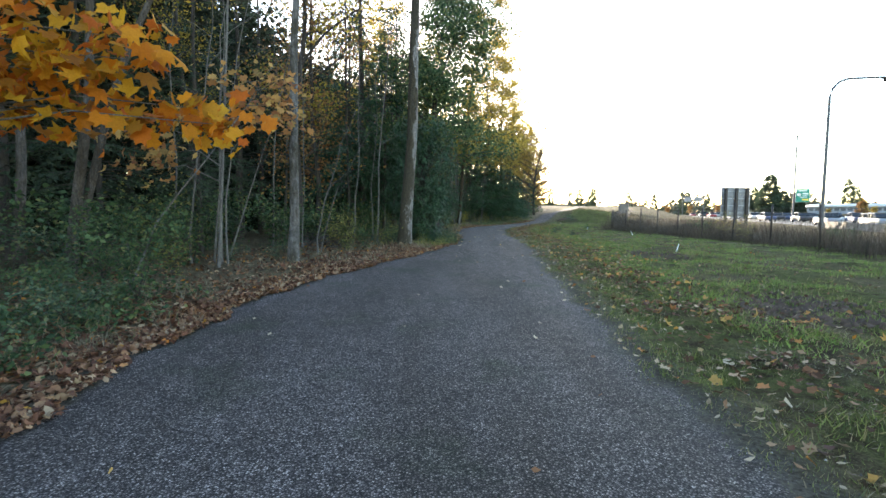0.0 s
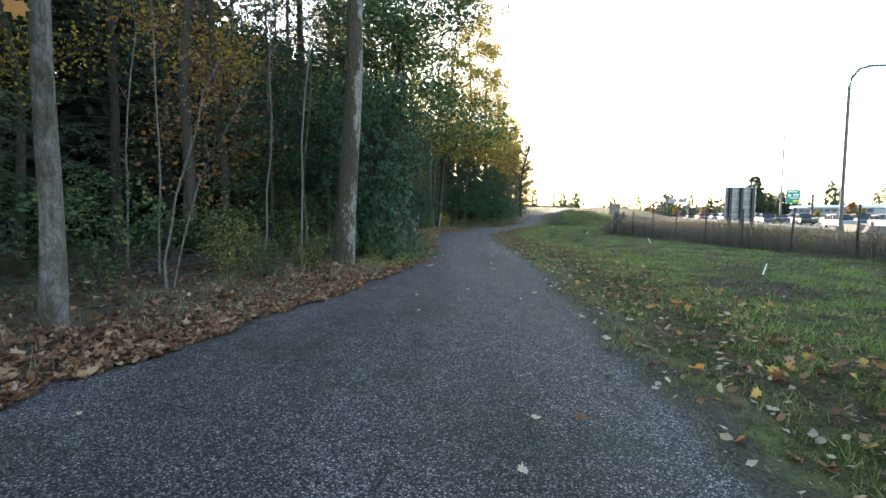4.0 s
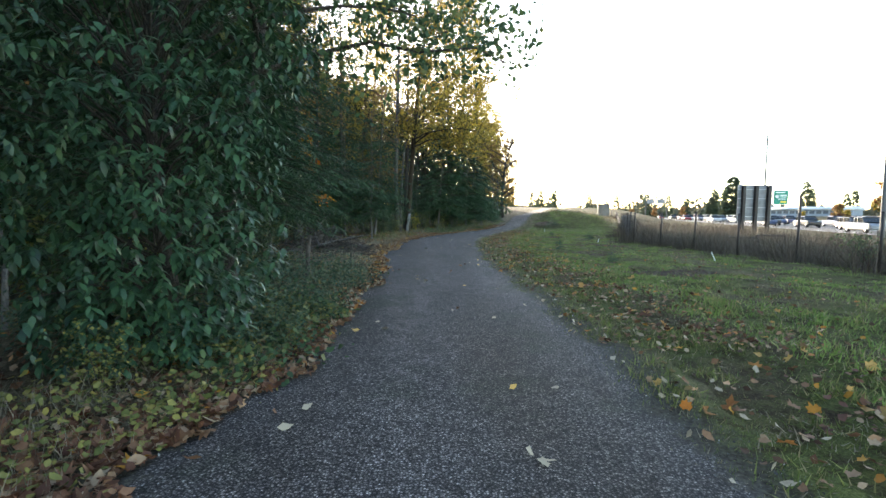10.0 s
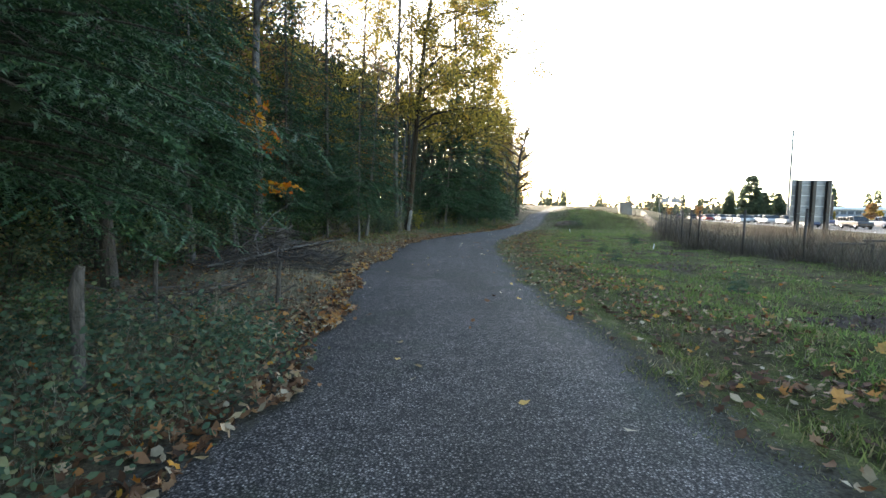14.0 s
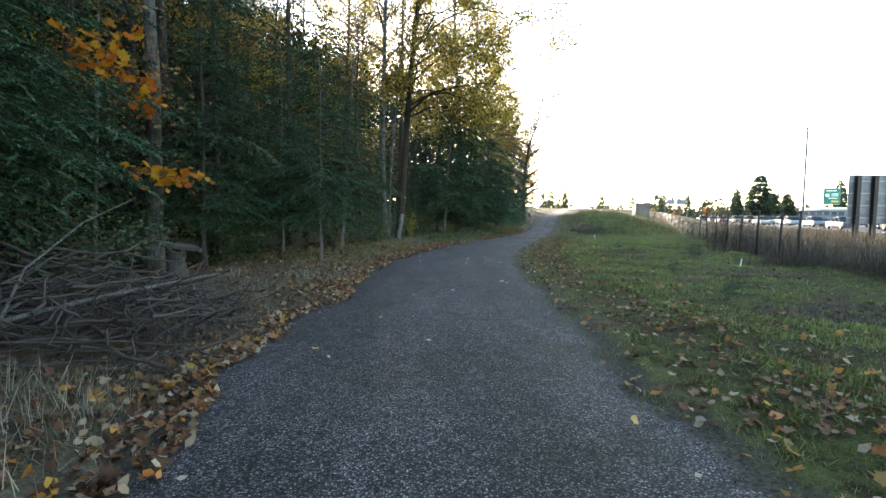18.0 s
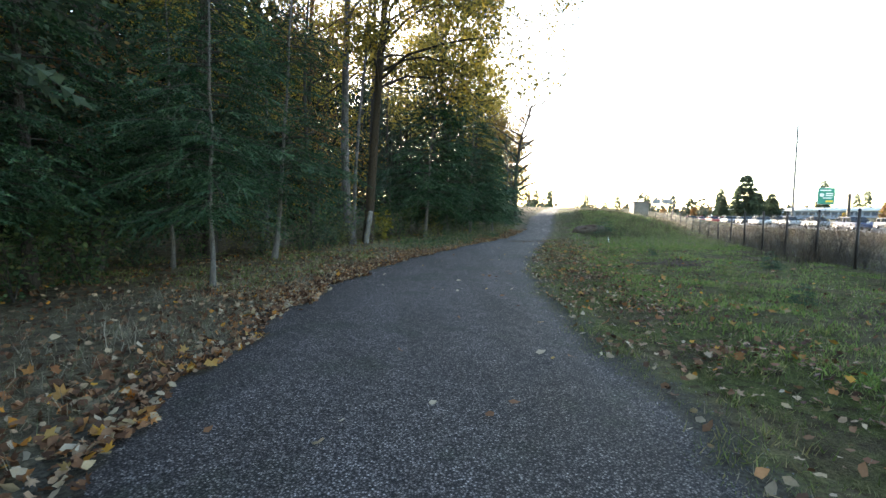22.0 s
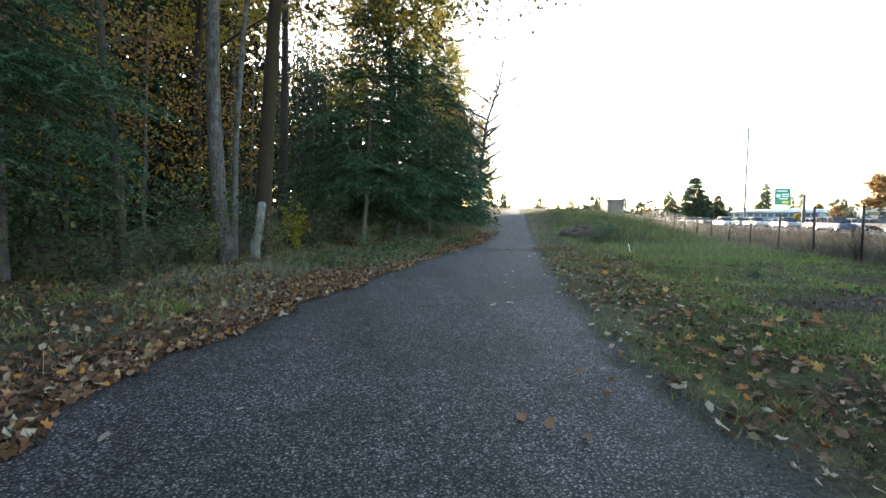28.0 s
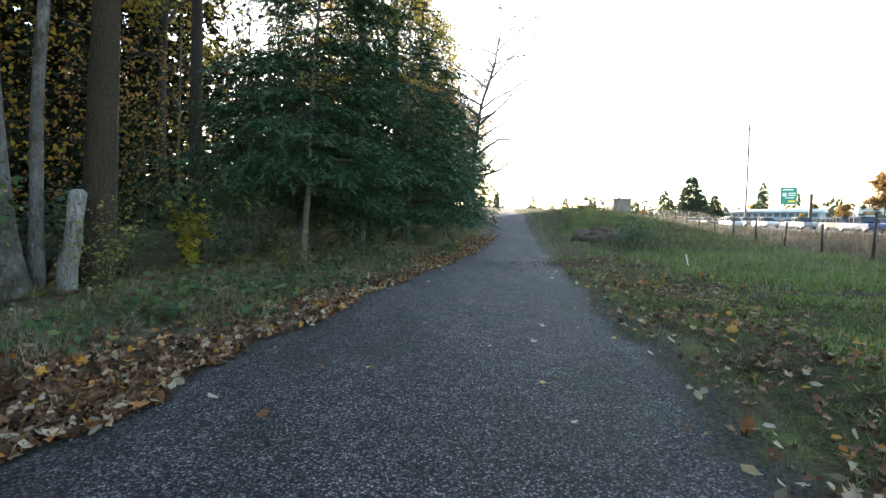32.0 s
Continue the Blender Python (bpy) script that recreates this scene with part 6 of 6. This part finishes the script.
part("shield", box("shield", (0.8, 0.02, 0.8), (-4.7 - 0.95, -0.36, 7.65 - gz0), SIGN_WHITE, 0.2), gan)
part("exit_plate", box("exit_plate", (1.4, 0.02, 0.4), (-4.7 + 0.6, -0.36, 6.2 - gz0), SIGN_YELLOW, 0), gan)

# back of an overhead sign further down the road
bx, by = 133.0, 254.0
ov = thing("sign_gantry", "overhead sign frame seen from behind", "road sign", (bx, by, float(gz(bx, by))), turn=-24)
top = 12.0 - float(gz(bx, by))
for dx in (-5.0, 5.0):
    part("mast", box("mast", (0.5, 0.5, top + 0.6), (dx, 0, top / 2 - 0.3), STEEL_DULL, 0.05), ov)
for dz in (0.2, 2.2):
    part("beam", box("beam", (10.4, 0.4, 0.35), (0, 0, top - dz), STEEL_DULL, 0.05), ov)
for n in range(6):
    part("brace", mesh_np("brace", *tube([(-5 + 1.67 * n, 0, top - (0.2, 2.2)[n % 2]), (-3.33 + 1.67 * n, 0, top - (2.2, 0.2)[n % 2])], [0.09, 0.09], 5), STEEL_DULL), ov)
for dx, w in ((-2.6, 3.6), (2.2, 4.2)):
    part("sign_panel", box("sign_panel", (w, 0.1, 2.4), (dx, -0.3, top - 1.9), ALU, 0.03), ov)
wx, wy = 38.4, 101.5
ew = thing("retaining_wall", "short grey concrete retaining wall", "wall", (wx, wy, float(gz(wx, wy))), turn=-22)
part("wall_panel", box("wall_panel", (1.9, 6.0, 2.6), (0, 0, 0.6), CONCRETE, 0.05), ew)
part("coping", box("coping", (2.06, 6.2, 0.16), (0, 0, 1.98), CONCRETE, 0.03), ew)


# ---- vehicles ----
def car_sections(kind):
    if kind == "pickup":
        low = [(-2.7, 0.5, 0.8, 0.82), (-2.6, 0.32, 1.05, 0.93), (-1.4, 0.3, 1.08, 0.95), (0.9, 0.3, 1.08, 0.95), (1.0, 0.3, 1.1, 0.95), (2.4, 0.32, 1.02, 0.93), (2.7, 0.45, 0.8, 0.82)]
        cab = [(-0.95, 1.06, 1.1, 0.84), (-0.75, 1.06, 1.72, 0.72), (0.7, 1.06, 1.76, 0.72), (1.45, 1.06, 1.1, 0.84)]
    elif kind == "suv":
        low = [(-2.35, 0.5, 0.9, 0.8), (-2.25, 0.3, 1.05, 0.92), (0.8, 0.28, 1.06, 0.94), (1.1, 0.28, 1.05, 0.94), (2.2, 0.32, 0.95, 0.9), (2.38, 0.45, 0.75, 0.78)]
        cab = [(-2.2, 1.03, 1.08, 0.86), (-1.9, 1.03, 1.62, 0.74), (0.1, 1.03, 1.7, 0.72), (1.05, 1.03, 1.06, 0.84)]
    else:
        low = [(-2.3, 0.5, 0.85, 0.76), (-2.2, 0.26, 0.95, 0.88), (-1.2, 0.24, 0.98, 0.9), (0.9, 0.24, 0.95, 0.9), (2.1, 0.28, 0.82, 0.86), (2.32, 0.4, 0.65, 0.72)]
        cab = [(-1.75, 0.93, 0.96, 0.82), (-1.0, 0.93, 1.38, 0.66), (0.1, 0.93, 1.45, 0.66), (1.05, 0.92, 0.95, 0.8)]
    return low, cab


def loft(sections, inset=0.0):
    bm = bmesh.new()
    rings = []
    for y, z0, z1, w in sections:
        rings.append([bm.verts.new(p) for p in ((-w + inset, y, z0), (-w, y, z0 + 0.12), (-w, y, z1 - 0.1), (-w * 0.93, y, z1), (w * 0.93, y, z1), (w, y, z1 - 0.1), (w, y, z0 + 0.12), (w - inset, y, z0))])
    for a, b in zip(rings, rings[1:]):
        for k in range(8):
            bm.faces.new((a[k], a[(k + 1) % 8], b[(k + 1) % 8], b[k]))
    bm.faces.new(rings[0][::-1])
    bm.faces.new(rings[-1])
    bmesh.ops.recalc_face_normals(bm, faces=bm.faces[:])
    return bm


WHEEL_BM = bmesh.new()
bmesh.ops.create_cone(WHEEL_BM, cap_ends=True, segments=18, radius1=0.34, radius2=0.34, depth=0.23, matrix=pose(0, 0, 0, 0, 90, 0))
bmesh.ops.bevel(WHEEL_BM, geom=[e for e in WHEEL_BM.edges if len(e.link_faces) == 2 and e.calc_face_angle() > 0.8], offset=0.03, segments=2, affect="EDGES")
TYRE = bm_mesh("tyre", WHEEL_BM, RUBBER, True)
RIM_BM = bmesh.new()
bmesh.ops.create_cone(RIM_BM, cap_ends=True, segments=14, radius1=0.21, radius2=0.21, depth=0.245, matrix=pose(0, 0, 0, 0, 90, 0))
RIM_ME = bm_mesh("rim", RIM_BM, RIM, True)


def vehicle(kind, paint, label):
    low, cab = car_sections(kind)
    ob = thing("pickup_truck" if kind == "pickup" else "car", label, "car", group="highway traffic")
    part("body", bm_mesh("body", loft(low, 0.12), paint), ob)
    part("window", bm_mesh("window", loft(cab, 0.0), GLASS_DARK), ob, "dark tinted windows")
    (ya, _, za, wa), (yb, _, zb, wb) = cab[1], cab[2]
    part("roof", box("roof", (2 * wa * 0.95, yb - ya + 0.25, 0.06), (0, (ya + yb) / 2, (za + zb) / 2 + 0.01), paint, 0.02), ob)
    for s in (-1, 1):
        for y in (ya + 0.02, (ya + yb) / 2):
            part("pillar", box("pillar", (0.05, 0.08, 0.62), (s * (wa + 0.04), y, za - 0.32), paint, 0.01), ob)
        part("headlight", box("headlight", (0.36, 0.08, 0.14), (s * 0.6, low[-1][0] - 0.08, low[-1][2] - 0.08), LAMP_CLEAR, 0.03), ob)
        part("tail_light", box("tail_light", (0.26, 0.08, 0.2), (s * 0.66, low[0][0] + 0.02, low[0][2] - 0.1), LAMP_RED, 0.03), ob)
        for y in (low[0][0] + 0.9, low[-1][0] - 0.88):
            w = part("wheel", TYRE, ob)
            w.matrix_basis = pose(s * 0.82, y, 0.34)
            part("rim", RIM_ME, w)
    return ob


PAINTS = [("white", (0.5, 0.5, 0.49)), ("silver", (0.26, 0.275, 0.29)), ("dark blue", (0.03, 0.05, 0.12)), ("dark red", (0.22, 0.015, 0.025)), ("black", (0.02, 0.02, 0.022)), ("grey", (0.2, 0.21, 0.22))]
MODELS = []
for kind in ("suv", "saloon", "pickup"):
    for name, c in PAINTS:
        MODELS.append((kind, car_paint(kind + "_paint", c), "%s %s on the highway" % (name, {"suv": "estate car with tinted windows", "saloon": "saloon car with tinted windows", "pickup": "pickup truck with a crew cab"}[kind])))
made = {}
rr = np.random.default_rng(26)
for lane, q in enumerate((4.4, 8.2, 11.8, 15.4, 26.4, 30.0, 33.6, 37.2)):
    s = -40.0 + rr.uniform(0, 10)
    while s < (150 if lane < 4 else 90):
        k = int(rr.integers(0, 18))
        m = pose(*road_place(q, s, 0.05), 0, 0, ROAD_YAW + (180 if lane < 4 else 0))
        if k in made:
            copy_thing(made[k], m)
        else:
            made[k] = vehicle(*MODELS[k])
            made[k].matrix_world = m
        s += rr.uniform(8, 15) if lane in (1, 2, 3) else rr.uniform(16, 40)
tr = thing("box_truck", "white box trailer on the highway", "truck", road_place(36.0, 54, 0.05), "highway traffic", ROAD_YAW)
part("cargo_box", box("cargo_box", (2.5, 12.5, 2.7), (0, 0, 2.4), SIGN_WHITE, 0.05), tr)
part("cab", box("cab", (2.4, 2.2, 2.4), (0, 7.6, 1.75), PAINTS and made[sorted(made)[0]].children[0].data.materials[0], 0.15), tr)
for y in (-5, -3.9, 4.6, 7.4):
    for s in (-1, 1):
        w = part("wheel", TYRE, tr)
        w.matrix_basis = pose(s * 1.1, y, 0.5) @ Matrix.Scale(1.45, 4)
        part("rim", RIM_ME, w)


# ---- beyond the highway ----
bx, by = 178.5, 207.5
bz = float(gz(bx, by))
hall = thing("warehouse", "long low hall with a white curved roof edge and blue-grey glazing", "building", (bx, by, bz - 0.7), turn=-59)
part("wall", box("wall", (29, 14, 3.2), (0, 0, 1.4), HALL_WALL, 0.05), hall)
for n in range(12):
    part("window", box("window", (1.7, 0.12, 1.3), (-12.9 + 2.35 * n, -7.05, 1.9), HALL_GLASS, 0.03), hall)
v = [(x, y, z) for x in (-15, 15) for y, z in ((-7.9, 2.9), (-7.9, 3.6), (-4, 4.2), (0, 4.4), (4, 4.2), (7.9, 3.6), (7.9, 2.9))]
part("roof", mesh_np("roof", v, [np.array([[a, (a + 1) % 7, (a + 1) % 7 + 7, a + 7] for a in range(7)]), np.array([list(range(6, -1, -1)), list(range(7, 14))])], WHITE_PANEL), hall)
for n, (x, y, w, d, h, a) in enumerate(((250, 330, 60, 20, 6, -30), (320, 240, 70, 25, 7, -45), (190, 420, 50, 20, 5, -20))):
    b = thing("building", "distant pale flat-roofed building", "building", (x, y, float(gz(x, y))), "distant buildings", a)
    part("wall", box("wall", (w, d, h), (0, 0, h / 2), WHITE_PANEL, 0.05), b)
    part("roof", box("roof", (w + 1, d + 1, 0.4), (0, 0, h + 0.2), ROOF, 0.05), b)
    for k in range(6):
        part("window", box("window", (w / 9, 0.2, h * 0.3), (-w / 2 + w / 6 * (k + 0.5), -d / 2 - 0.05, h * 0.55), GLASS_DARK, 0.03), b)

# trees over there: a dark pine group, orange and red street trees, a far tree line
pine = conifer("pine_tree", "dark full-crowned pine across the highway", 20, 6.5, 2.0, 0.6, 240, 2.0, NEEDLE_DARK, BARK_DARK, 121, FEATHER_PINE, 1.9, 0.25, group="far trees", rise=0.3, power=0.6)
stand(pine, 157, 230, 0, 0.98)
again(pine, 168, 236, 90, 0.62), again(pine, 177, 238, 200, 0.58), again(pine, 148, 232, 50, 0.5)
red = broadleaf("street_tree", "street tree in orange-red autumn leaf", 9, 0.3, BARK_DARK, LEAF_RUST, 122, 1500, 0.25, 2.8, 0.8, 8, 0.8, spread=0.5, group="far trees")
stand(red, 122, 139, 0, 0.55)
for x, y, size in ((150, 150, 1.35), (128, 222, 0.55), (118, 228, 0.5), (110, 234, 0.45)):
    again(red, x, y, 37 * x, size)
grn = broadleaf("street_tree", "round green street tree", 9, 0.3, BARK_DARK, LEAF_OLIVE, 123, 1500, 0.25, 3.0, 0.8, 8, 0.85, spread=0.6, group="far trees")
stand(grn, 262, 300)
for x, y, size in ((240, 330, 0.9), (285, 280, 1.0), (312, 252, 1.1), (225, 345, 0.8), (118, 146, 0.3), (126, 143, 0.42), (132, 146, 0.36)):
    again(grn, x, y, 53 * x, size)
rr = np.random.default_rng(9)
n = 16000
a = rr.uniform(-0.35, 1.25, n)
dd = rr.uniform(380, 520, n)
x, y = np.sin(a) * dd, np.cos(a) * dd
hill = 7 + 5 * np.sin(a * 23) * np.sin(a * 9 + 1) + 3 * np.sin(a * 71)
z = gz(x, y) + np.abs(rr.normal(0, 0.5, n)) * np.maximum(hill, 2.5)
tagged(new("far_tree_line", mesh_np("far_tree_line", *scatter(RHOMB, np.stack([x, y, z], 1), turns(n, 1, True), rr.uniform(2.5, 5, n)), FAR_LEAF)), "distant tree line on the horizon", "woodland", kind="stuff")
small_pine = conifer("pine_tree", "small dark pine on the horizon", 20, 4.0, 1.0, 0.5, 90, 1.2, NEEDLE_DARK, BARK_DARK, 125, FEATHER_PINE, 2.8, 0.2, group="far trees")
stand(small_pine, 140, 330, 0, 0.5)
for n in range(26):
    a, d = float(rr.uniform(0.15, 0.95)), float(rr.uniform(300, 420))
    again(small_pine, math.sin(a) * d, math.cos(a) * d, float(rr.uniform(0, 360)), float(rr.uniform(0.4, 0.75)), 1.2)

# the low sun itself, far off
sd = bpy.data.meshes.new("sun_disc")
bm = bmesh.new()
bmesh.ops.create_icosphere(bm, subdivisions=3, radius=30)
bm.to_mesh(sd)
bm.free()
glow = bpy.data.materials.new("sun_glow")
glow.use_nodes = True
em = glow.node_tree.nodes.new("ShaderNodeEmission")
em.inputs[0].default_value, em.inputs[1].default_value = (1.0, 0.93, 0.78, 1), 60.0
glow.node_tree.links.new(em.outputs[0], glow.node_tree.nodes["Material Output"].inputs[0])
sd.materials.append(glow)
disc = new("backdrop", sd)
disc.location = sun_dir * 2400
disc.visible_shadow = False
tagged(disc, "low bright sun disc behind the trees", "sun", kind="structure")
